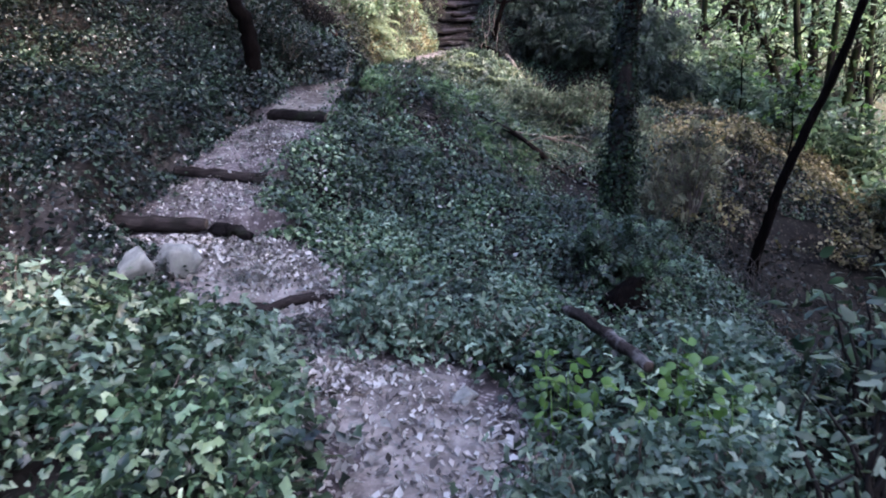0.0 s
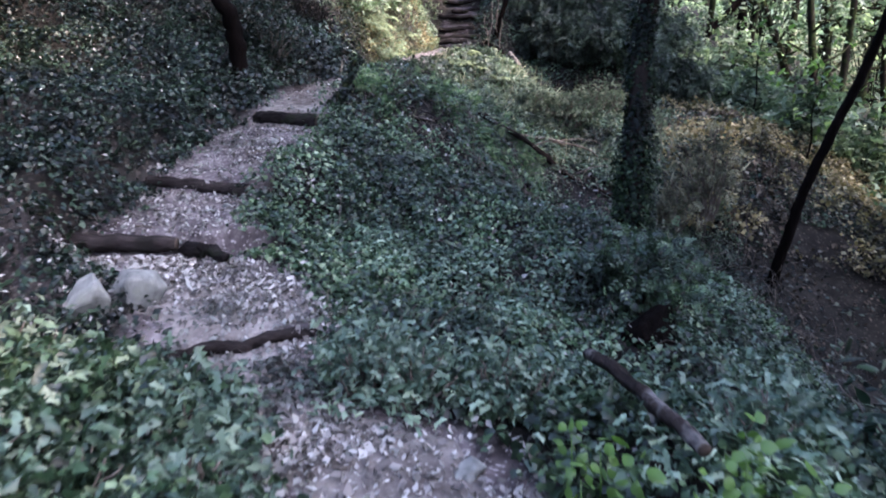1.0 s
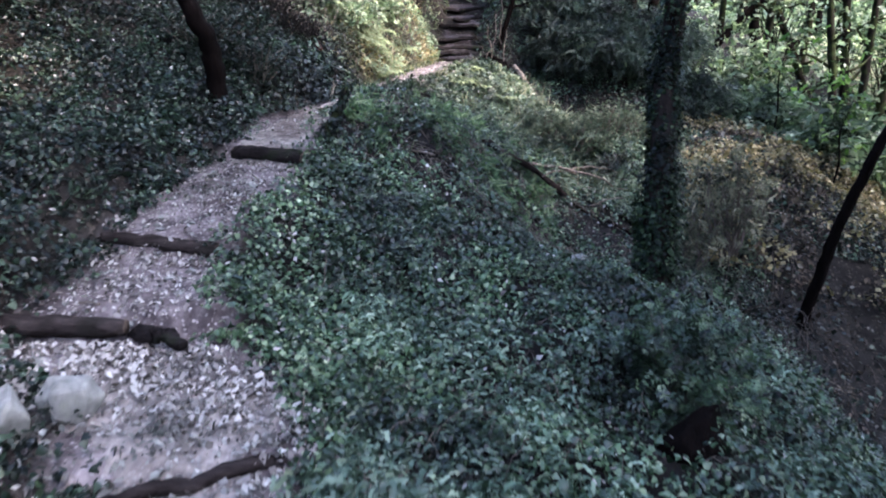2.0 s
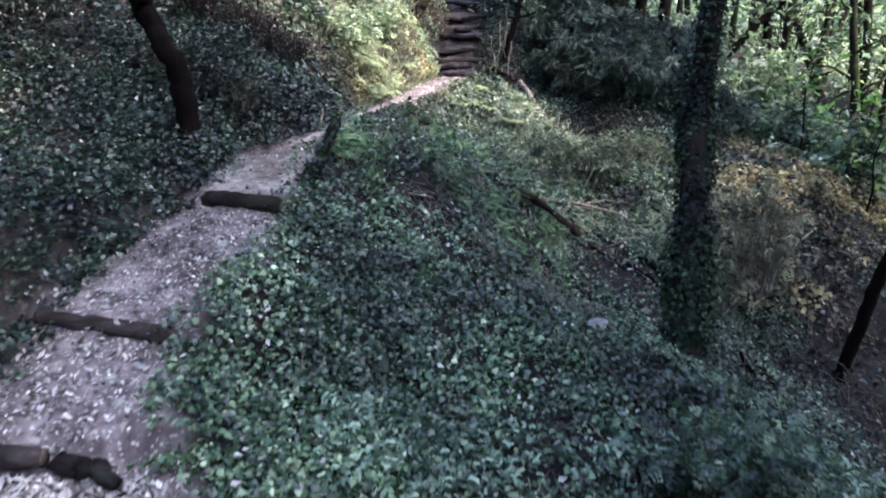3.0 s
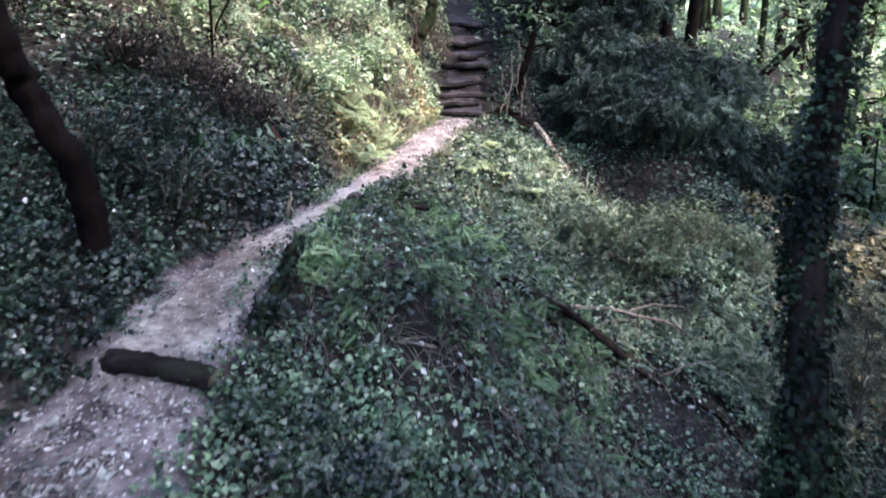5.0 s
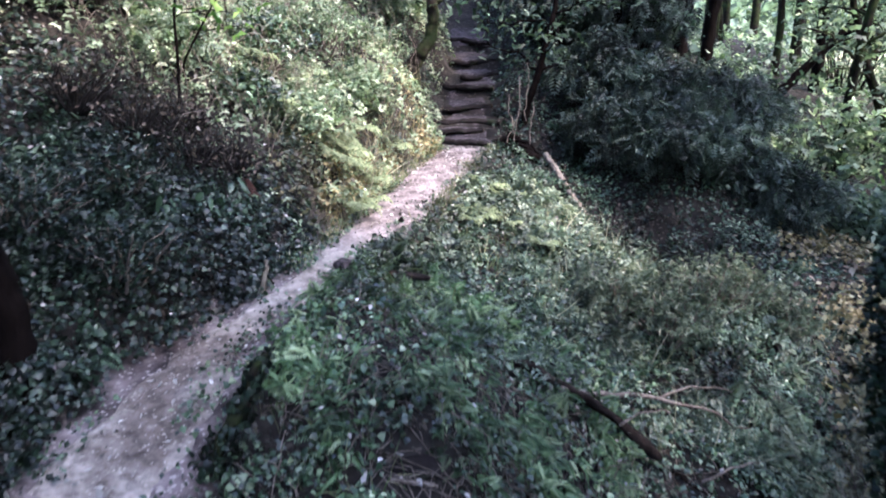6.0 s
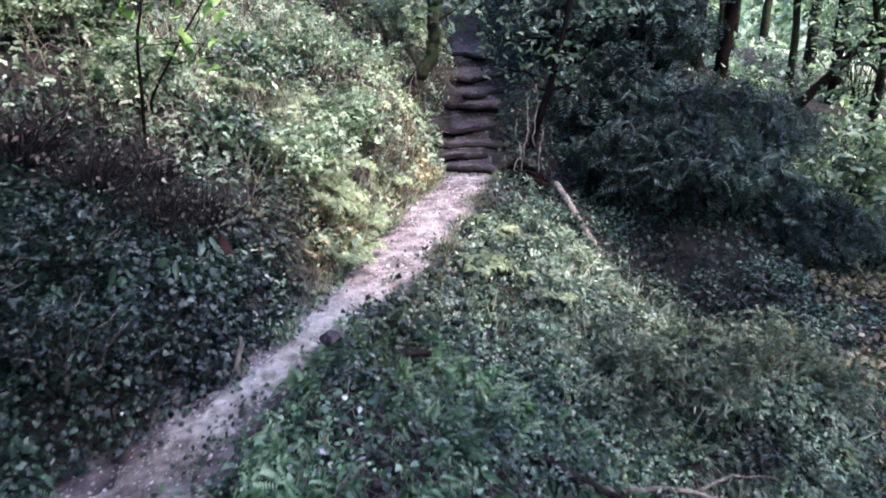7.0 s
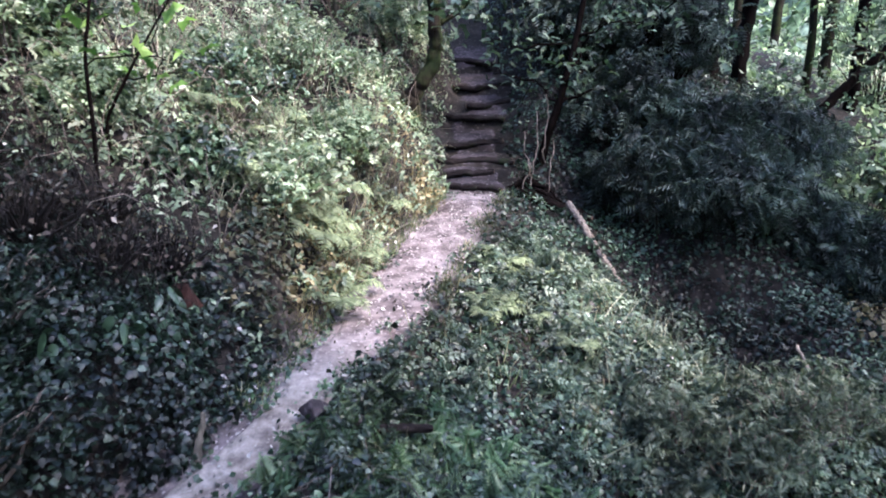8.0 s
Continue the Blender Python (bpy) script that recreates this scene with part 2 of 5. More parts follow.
# mounds and hollows: x, y, radius, height
MOUNDS = [(-5.2, 2.0, 3.2, -2.60), (6.0, 9.2, 3.2, -1.14), (2.0, 3.6, 3.2, 0.48), (3.6, 20.4, 3.2, 1.27), (6.0, 14.0, 2.3, 0.79), (-6.0, 9.2, 2.3, -0.99),
          (-4.4, 14.0, 2.3, 1.17), (1.2, 10.0, 0.8, -0.64), (2.0, 6.8, 1.6, 0.62), (8.4, 5.2, 3.2, -1.68), (-0.4, 10.0, 1.1, 0.49), (3.6, 10.8, 0.8, -0.42),
          (-0.4, 23.6, 3.2, 1.35), (2.8, 12.4, 0.8, 0.35), (-2.8, 6.0, 1.1, 0.42), (2.8, 14.8, 1.1, -0.84), (3.6, 16.4, 1.1, 0.66), (6.0, 23.6, 1.6, 0.58),
          (8.4, 19.6, 3.2, -1.10), (1.2, 14.0, 1.1, 0.29), (-1.2, 16.4, 1.1, 0.69), (-2.8, 15.6, 1.1, -0.50), (-2.0, 18.0, 0.8, -0.30), (5.2, 2.0, 3.2, 0.54)]
TABLE = np.random.RandomState(5).rand(64, 64)


def lumps(x, y, size, octaves=3, seed=0):
    """Smooth noise from 0 to 1 over the plan."""
    total, amp, out = 0.0, 1.0, 0.0
    for o in range(octaves):
        u, v = x / size * 2 ** o + 17.3 * seed + 5.1 * o, y / size * 2 ** o + 9.7 * seed + 2.3 * o
        i, j = np.floor(u).astype(int), np.floor(v).astype(int)
        f, g = u - i, v - j
        f, g = f * f * (3 - 2 * f), g * g * (3 - 2 * g)
        i, j, i2, j2 = i % 64, j % 64, (i + 1) % 64, (j + 1) % 64
        out = out + amp * ((TABLE[i, j] * (1 - f) + TABLE[i2, j] * f) * (1 - g) + (TABLE[i, j2] * (1 - f) + TABLE[i2, j2] * f) * g)
        total, amp = total + amp, amp * 0.5
    return out / total


def near_path(x, y):
    """Distance from the path's middle, its height and its half width there, and the side (+ right)."""
    x, y = np.asarray(x, float), np.asarray(y, float)
    best, z, h, side = np.full(x.shape, 1e9), np.zeros(x.shape), np.zeros(x.shape), np.zeros(x.shape)
    for a, b in zip(PATH[:-1], PATH[1:]):
        d = b[:2] - a[:2]
        t = np.clip(((x - a[0]) * d[0] + (y - a[1]) * d[1]) / (d @ d), 0, 1)
        qx, qy = a[0] + t * d[0], a[1] + t * d[1]
        r = np.hypot(x - qx, y - qy)
        m = r < best
        best, z, h = np.where(m, r, best), np.where(m, a[2] + t * (b[2] - a[2]), z), np.where(m, a[3] + t * (b[3] - a[3]), h)
        side = np.where(m, np.sign((x - qx) * d[1] - (y - qy) * d[0]), side)
    return best, z, h, side


def ground_z(x, y):
    x, y = np.asarray(x, float), np.asarray(y, float)
    yy = np.where(y > 28, 28 + 8 * np.tanh((y - 28) / 8), y)
    xc, zc = np.interp(yy, SMOOTH_PATH[:, 1], SMOOTH_PATH[:, 0]), np.interp(yy, SMOOTH_PATH[:, 1], SMOOTH_PATH[:, 2])
    u = x - xc
    land = zc + np.where(u < 0, 5 * np.tanh(-0.5 * u / 5), 6 * np.tanh(-0.33 * u / 6))
    for mx, my, r, h in MOUNDS:
        land = land + h * np.exp(-((x - mx) ** 2 + (y - my) ** 2) / r ** 2)
    d, zp, hp, side = near_path(x, y)
    w = np.clip((d - hp) / 0.55, 0, 1)
    w = w * w * (3 - 2 * w)
    rough = (lumps(x, y, 0.55, 3, 1) - 0.5) * 0.22 * w + (lumps(x, y, 0.14, 2, 2) - 0.5) * 0.03
    return zp * (1 - w) + land * w + rough


def ground_normal(x, y, e=0.06):
    gx, gy = (ground_z(x + e, y) - ground_z(x - e, y)) / (2 * e), (ground_z(x, y + e) - ground_z(x, y - e)) / (2 * e)
    n = np.stack([-gx, -gy, np.ones_like(gx)], -1)
    return n / np.linalg.norm(n, axis=-1, keepdims=True)


def on_ground(x, y, up=0.0):
    return Vector((x, y, float(ground_z(x, y)) + up))


# ---- mesh helpers ----
def tri_mesh(name, verts, tris, smooth=False):
    me = bpy.data.meshes.new(name)
    verts, tris = np.asarray(verts, np.float32), np.asarray(tris, np.int32)
    me.vertices.add(len(verts))
    me.vertices.foreach_set("co", verts.ravel())
    me.loops.add(tris.size)
    me.loops.foreach_set("vertex_index", tris.ravel())
    me.polygons.add(len(tris))
    me.polygons.foreach_set("loop_start", np.arange(0, tris.size, 3, dtype=np.int32))
    if smooth:
        me.polygons.foreach_set("use_smooth", np.ones(len(tris), bool))
    me.update()
    me.validate()
    return me


def mesh_part(name, mesh, mat, parent=None, label=""):
    ob = new(name, mesh)
    if mat and not mesh.materials:
        mesh.materials.append(mat)
    if parent:
        ob.parent = parent
    return tagged(ob, label)


# leaf shapes: across, along, out of the leaf's plane
IVY_SHAPE = (np.array([(0, 0.1, 0.05), (0, -0.12, 0.0), (-0.42, 0.02, -0.06), (-0.3, 0.32, -0.02), (0, 0.78, -0.08), (0.3, 0.32, -0.02), (0.42, 0.02, -0.06)]),
             np.array([(0, 1, 2), (0, 2, 3), (0, 3, 4), (0, 4, 5), (0, 5, 6), (0, 6, 1)]))
LOBED_SHAPE = (np.array([(0, 0.12, 0.05), (0, -0.14, 0.02), (-0.3, -0.18, -0.04), (-0.37, 0.03, -0.02), (-0.48, 0.2, -0.08), (-0.28, 0.38, -0.03), (0, 0.76, -0.1), (0.28, 0.38, -0.03), (0.48, 0.2, -0.08), (0.37, 0.03, -0.02), (0.3, -0.18, -0.04)]),
               np.array([(0, i, i + 1) for i in range(1, 10)] + [(0, 10, 1)]))
KITE_SHAPE = (np.array([(0, -0.1, 0), (-0.36, 0.22, -0.09), (0, 0.75, -0.04), (0.36, 0.22, -0.09)]), np.array([(0, 2, 1), (0, 3, 2)]))
OVAL_SHAPE = (np.array([(0, 0, 0), (-0.22, 0.3, -0.05), (0, 1.0, -0.1), (0.22, 0.3, -0.05), (0, 0.35, 0.02)]), np.array([(0, 4, 1), (1, 4, 2), (2, 4, 3), (3, 4, 0)]))
BROAD_SHAPE = (np.array([(0, 0, 0), (-0.13, 0.1, -0.01), (-0.23, 0.3, -0.04), (-0.22, 0.54, -0.07), (-0.12, 0.8, -0.1), (0, 1.0, -0.16), (0.12, 0.8, -0.1), (0.22, 0.54, -0.07), (0.23, 0.3, -0.04), (0.13, 0.1, -0.01), (0, 0.3, 0.02), (0, 0.62, 0.0)]),
               np.array([(0, 10, 1), (1, 10, 2), (2, 10, 11), (2, 11, 3), (3, 11, 4), (4, 11, 5), (5, 11, 6), (6, 11, 7), (7, 11, 8), (8, 11, 10), (8, 10, 9), (9, 10, 0)]))
BLADE_SHAPE = (np.array([(-0.02, 0, 0), (0.02, 0, 0), (-0.016, 0.45, 0.05), (0.016, 0.45, 0.05), (-0.009, 0.8, 0.2), (0.009, 0.8, 0.2), (0, 1.0, 0.38)]),
               np.array([(0, 1, 3), (0, 3, 2), (2, 3, 5), (2, 5, 4), (4, 5, 6)]))
CURL_SHAPE = (np.array([(0, -0.4, 0.06), (-0.3, -0.1, 0.12), (0.3, -0.05, 0.08), (0, 0.05, -0.02), (0.05, 0.55, 0.14)]), np.array([(0, 3, 1), (0, 2, 3), (1, 3, 4), (3, 2, 4)]))


def pinnate(pairs, reach, broad, droop, first=0.2):
    """A spray of leaflets in pairs along a drooping stalk, one connected piece."""
    v, f = [(0, 0, 0)], []

    def leaflet(at, base, way, length):
        z, k = base[2], len(v)
        for m, o, d in ((0.42, broad, 0.04), (0.42, -broad, 0.04), (1.0, 0.0, -0.28)):
            v.append((base[0] + way[0] * length * m - way[1] * o * length, base[1] + way[1] * length * m + way[0] * o * length, z + d * length))
        f.extend([(at, k, k + 2), (at, k + 2, k + 1)])

    prev = 0
    for i, t in enumerate(np.linspace(first, 0.78, pairs)):
        k = len(v)
        v.extend([(0, t, -droop * t * t), (0.014, t, -droop * t * t)])
        f.append((prev, k + 1, k))
        prev = k
        for side in (-1, 1):
            leaflet(k, v[k], (side * 0.88, 0.47), reach * (1 - 0.6 * (i / pairs) ** 1.3))
    leaflet(prev, v[prev], (0, 1), max(reach * 0.55, 0.25))
    return np.array(v), np.array(f)


FROND_SHAPE = pinnate(8, 0.34, 0.17, 0.35)
SPRIG_SHAPE = pinnate(3, 0.42, 0.3, 0.3, 0.25)
TREFOIL_SHAPE = pinnate(1, 0.5, 0.36, 0.15, 0.3)
SPRAY_SHAPE = pinnate(5, 0.5, 0.14, 0.55, 0.15)


def placed(shape, at, along, facing, size, wide=None):
    """Copies of a small shape: verts and triangles. along: each one's length, facing: its upper side."""
    tv, tf = shape
    along = along / np.linalg.norm(along, axis=1, keepdims=True)
    facing = facing - along * np.sum(along * facing, axis=1, keepdims=True)
    facing = facing / (np.linalg.norm(facing, axis=1, keepdims=True) + 1e-9)
    across = np.cross(along, facing)
    s, w = size[:, None, None], (size if wide is None else wide)[:, None, None]
    v = at[:, None, :] + w * tv[None, :, 0, None] * across[:, None, :] + s * tv[None, :, 1, None] * along[:, None, :] + s * tv[None, :, 2, None] * facing[:, None, :]
    f = tf[None] + (np.arange(len(at)) * len(tv))[:, None, None]
    return v.reshape(-1, 3), f.reshape(-1, 3)


def joined(pieces):
    vs, fs, k = [], [], 0
    for v, f in pieces:
        vs.append(v)
        fs.append(np.asarray(f) + k)
        k += len(v)
    return np.concatenate(vs), np.concatenate(fs)


def spread(rng, n, x0, x1, y0, y1, keep):
    x, y = rng.uniform(x0, x1, n), rng.uniform(y0, y1, n)
    k = rng.rand(n) < keep(x, y)
    return x[k], y[k]


def off_path(x, y, edge=0.0, soft=0.25):
    d, z, h, side = near_path(x, y)
    ragged = h + edge + (lumps(x, y, 0.5, 2, 4) - 0.5) * 0.35
    return np.clip((d - ragged) / soft, 0, 1)


def leaf_cover(name, rng, x, y, size, tall, mat, label, category, shape=KITE_SHAPE, flat=0.6, low=0.01, clump=0.3, gaps=1.0):
    """A cover of leaves in humps over the ground, thin in the hollows between. tall: how high the humps stand."""
    def hump(u, v):
        return tall * (0.15 + 1.2 * np.clip(lumps(u, v, 0.7, 3, 7) - 0.3, 0, 1) + 1.1 * np.clip(lumps(u, v, clump, 2, 17) - 0.35, 0, 1))

    keep = rng.rand(len(x)) < 1 - gaps * np.clip(1.75 - 3.6 * lumps(x, y, clump, 2, 17), 0, 0.92)
    x, y = x[keep], y[keep]
    n = len(x)
    e = 0.03
    rise = np.stack([hump(x + e, y) - hump(x - e, y), hump(x, y + e) - hump(x, y - e), 0 * x], -1) / (2 * e)
    ground = ground_normal(x, y)
    nrm = ground - 0.8 * rise
    nrm = nrm / np.linalg.norm(nrm, axis=1, keepdims=True)
    h = low + hump(x, y) * (0.3 + 0.7 * rng.rand(n) ** 0.6)
    at = np.stack([x, y, ground_z(x, y)], -1) + ground * h[:, None]
    facing = nrm + np.array([0, 0, 0.45]) + rng.normal(0, 1, (n, 3)) * (1 - flat)
    along = rng.normal(0, 0.7, (n, 3)) + nrm * np.array([1, 1, 0]) * 0.9 - np.array([0, 0, 0.4])
    v, f = placed(shape, at, along, facing, size * np.exp(np.clip(rng.normal(-0.05, 0.34, n), -0.7, 0.4)))
    ob = new(name, tri_mesh(name, v, f))
    ob.data.materials.append(mat)
    return tagged(ob, label, category, kind="stuff")


def tube(points, radii, sides=6, wobble=0.0, seed=0):
    """A tapering round stem through the points: verts and triangles, with closed ends."""
    p, r = np.asarray(points, float), np.asarray(radii, float)
    rng = np.random.RandomState(seed)
    d = np.gradient(p, axis=0)
    d /= np.linalg.norm(d, axis=1, keepdims=True)
    ref = np.array([1.0, 0.0, 0.0]) if abs(d[0][0]) < 0.8 else np.array([0.0, 0.0, 1.0])
    a = np.cross(d, ref)
    a /= np.linalg.norm(a, axis=1, keepdims=True)
    b = np.cross(d, a)
    t = np.linspace(0, 2 * math.pi, sides, endpoint=False)
    rr = r[:, None] * (1 + wobble * rng.normal(0, 1, (len(p), sides)))
    v = p[:, None] + rr[..., None] * (np.cos(t)[None, :, None] * a[:, None] + np.sin(t)[None, :, None] * b[:, None])
    v = v.reshape(-1, 3)
    f = []
    for i in range(len(p) - 1):
        for j in range(sides):
            q, s = i * sides + j, i * sides + (j + 1) % sides
            f += [(q, s, s + sides), (q, s + sides, q + sides)]
    k = len(v)
    v = np.concatenate([v, p[:1], p[-1:]])
    last = (len(p) - 1) * sides
    for j in range(sides):
        f += [((j + 1) % sides, j, k), (last + j, last + (j + 1) % sides, k + 1)]
    return v, np.array(f)


def stem_line(rng, start, end, sag=0.0, bend=0.05, n=7):
    """A wavering line from start to end."""
    a, b = np.asarray(start, float), np.asarray(end, float)
    t = np.linspace(0, 1, n)[:, None]
    length = np.linalg.norm(b - a)
    w = np.cumsum(rng.normal(0, bend * length / n ** 0.5, (n, 3)), axis=0)
    w = w - w[:1] * (1 - t) - w[-1:] * t
    p = a + (b - a) * t + w
    p[:, 2] += sag * 4 * (t * (1 - t))[:, 0]
    return p


# ---- ground and path ----
def steps_out(lo, hi, fine, far):
    inner = np.arange(lo, hi + 1e-6, fine)
    grow, pos, gap = [], hi, fine
    while pos < far:
        gap *= 1.16
        pos += gap
        grow.append(pos)
    back, pos, gap = [], lo, fine
    while pos > -far:
        gap *= 1.16
        pos -= gap
        back.append(pos)
    return np.array(back[::-1] + list(inner) + grow)


def make_ground():
    gx, gy = steps_out(-6.0, 7.0, 0.095, 600), steps_out(1.0, 22.5, 0.095, 600)
    x, y = np.meshgrid(gx, gy)
    z = ground_z(x, y)
    nx, ny = len(gx), len(gy)
    i = (np.arange(ny - 1)[:, None] * nx + np.arange(nx - 1)[None]).ravel()
    f = np.concatenate([np.stack([i, i + 1, i + nx + 1], -1), np.stack([i, i + nx + 1, i + nx], -1)])
    ob = new("ground", tri_mesh("ground", np.stack([x, y, z], -1).reshape(-1, 3), f, True))
    d, zp, hp, side = near_path(x, y)
    worn = np.clip(1.0 - (d - hp) / 0.16 + (lumps(x, y, 0.3, 3, 21) - 0.5) * 1.6, 0, 1) * (y < 17)
    worn = np.maximum(worn, np.clip(1.2 - np.hypot((x + 2.3) / 0.9, (y - 5.0) / 0.75), 0, 0.15))
    slip = np.abs(y - 10.8 + 0.33 * np.clip(x - 0.8, 0, 2))
    worn = np.maximum(worn, 0.1 * np.clip(1.2 - slip / 0.3, 0, 1) * np.clip((x - 0.6) * 3, 0, 1) * np.clip((2.8 - x) * 3, 0, 1))
    ob.data.attributes.new("trodden", "FLOAT", "POINT").data.foreach_set("value", worn.ravel().astype(np.float32))
    open_land = np.clip((x - 12) / 8, 0, 1) * np.clip((y - 16) / 8, 0, 1) + np.clip((np.hypot(x, y) - 55) / 10, 0, 1)
    ob.data.attributes.new("open", "FLOAT", "POINT").data.foreach_set("value", np.clip(open_land, 0, 1).ravel().astype(np.float32))
    ob.data.materials.append(SOIL)
    tagged(ob, "dark woodland soil of a steep slope running down to open grass", "ground", kind="structure")


make_ground()


def make_path(name, y0, y1, mat, label):
    """The trodden strip, a little proud of the soil, with ragged edges."""
    pts = []
    for a, b in zip(PATH[1:-1], PATH[2:]):
        m = max(1, int(np.hypot(*(b - a)[:2]) / 0.09))
        pts += [a + (b - a) * k / m for k in range(m)]
    pts = np.array([p for p in pts if y0 <= p[1] < y1])
    d = np.gradient(pts[:, :2], axis=0)
    k = np.ones(9) / 9
    d = np.stack([np.convolve(np.pad(d[:, c], 4, mode="edge"), k, "valid") for c in (0, 1)], -1)
    d /= np.linalg.norm(d, axis=1, keepdims=True)
    side = np.stack([d[:, 1], -d[:, 0]], -1)
    u = np.linspace(-1, 1, 15)
    half = pts[:, 3, None] * (0.95 + 1.3 * (lumps(pts[:, 0, None] + 40 * np.sign(u)[None], pts[:, 1, None] + 0 * u, 0.35, 3, 9) - 0.45))
    xy = pts[:, None, :2] + side[:, None] * (half * u[None])[..., None]
    x, y = xy[..., 0], xy[..., 1]
    z = ground_z(x, y) + 0.018 - 0.05 * np.abs(u)[None] ** 6 + 0.016 * (lumps(x, y, 0.09, 2, 6) - 0.5)
    nx, ny = 15, len(pts)
    i = (np.arange(ny - 1)[:, None] * nx + np.arange(nx - 1)[None]).ravel()
    f = np.concatenate([np.stack([i, i + 1, i + nx + 1], -1), np.stack([i, i + nx + 1, i + nx], -1)])
    ob = new(name, tri_mesh(name, np.stack([x, y, z], -1).reshape(-1, 3), f, True))
    dry = np.maximum(np.clip((y - 8.7) / 0.25, 0, 1) * np.clip((12.6 - y) / 1.0, 0, 1), 0.6 * np.clip((5.6 - y) / 0.4, 0, 1))
    ob.data.attributes.new("trodden", "FLOAT", "POINT").data.foreach_set("value", dry.ravel().astype(np.float32))
    ob.data.materials.append(mat)
    tagged(ob, label, "path", kind="structure")


make_path("path", -9, 17.0, PATH_EARTH, "pale trodden earth footpath strewn with dead leaves")
make_path("stairway", 16.95, 22.0, STAIR_EARTH, "earth treads of the steep stairway with shade put into their colour")


# ---- logs, stones, sticks ----
def round_log(name, a, b, r, mat, label, category, group="", taper=0.9, seed=0, bend=0.015, ends=True, sides=12, sag=0.0):
    rng = np.random.RandomState(seed)
    p = stem_line(rng, a, b, sag, bend, 13)
    origin = p[len(p) // 2].copy()
    radii = np.linspace(r, r * taper, 13) * (1 + rng.normal(0, 0.045, 13))
    radii[0], radii[-1] = radii[0] * 0.88, radii[-1] * 0.88
    fine = np.linspace(0, 12, 37)
    line = np.stack([np.interp(fine, np.arange(13), p[:, k]) for k in range(3)], -1)
    thick = np.interp(fine, np.arange(13), radii)
    v, f = tube(line - origin, thick, sides + 4, 0.012, seed)
    axis = (p[-1] - p[0]) / np.linalg.norm(p[-1] - p[0])
    for i in range(len(v) - 2):
        q = line[i // (sides + 4)] - origin
        out = v[i] - q
        s = Vector(out / r * 1.5 + axis * (v[i] @ axis) * 2.2 + seed)
        v[i] = q + out * (1 + 0.22 * noise.noise(s) + 0.2 * noise.noise(s * 3.1) + 0.12 * noise.noise(s * 7.3))
    ob = new(name, tri_mesh(name, v, f, True))
    ob.data.materials.append(mat)
    ob.location = origin
    if ends:
        for q, e, rr in ((p[0], p[0] - p[1], radii[0]), (p[-1], p[-1] - p[-2], radii[-1])):
            e = e / np.linalg.norm(e)
            cv, cf = tube([q - origin - e * 0.01, q - origin + e * 0.006], [rr * 0.97, rr * 0.93], sides, 0.03, seed + 1)
            mesh_part("cut_end", tri_mesh("cut_end", cv, cf), END_GRAIN, ob, "paler cut end grain")
    return tagged(ob, label, category, group)


G_STEP = "log steps of the path"
round_log("step_log", (-1.6, 4.3, 0.08), (-0.78, 4.72, 0.095), 0.045, WORN_LOG, "thin dark log step lying across the path", "log step", G_STEP, seed=3, bend=0.06)
round_log("step_log", (-3.4, 5.78, 0.42), (-2.0, 5.73, 0.375), 0.066, WORN_LOG, "thick weathered log step across the path", "log step", G_STEP, seed=4, bend=0.03)
round_log("step_log", (-2.7, 7.0, 0.605), (-1.75, 6.83, 0.555), 0.05, WORN_LOG, "reddish brown log step across the path", "log step", G_STEP, seed=5, bend=0.03, taper=1.15)
round_log("step_log", (-2.17, 8.93, 0.99), (-1.42, 8.69, 0.975), 0.085, LOG, "dark mossy log step holding the path", "log step", G_STEP, seed=6, bend=0.03)
for i, (sx, sy, sz) in enumerate(STEPS):
    tilt = (0.03, -0.05, 0.02, -0.08, 0.06, -0.1, -0.07, 0.1)[i]
    left, right = (0.4, 0.42, 0.65, 0.42, 0.45, 0.3, 0.5, 0.42)[i], (0.35, 0.3, 0.58, 0.42, 0.45, 0.42, 0.55, 0.4)[i]
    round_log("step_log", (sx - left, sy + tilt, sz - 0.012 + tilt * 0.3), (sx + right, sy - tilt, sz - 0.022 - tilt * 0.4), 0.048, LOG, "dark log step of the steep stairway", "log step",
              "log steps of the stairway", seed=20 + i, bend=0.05)


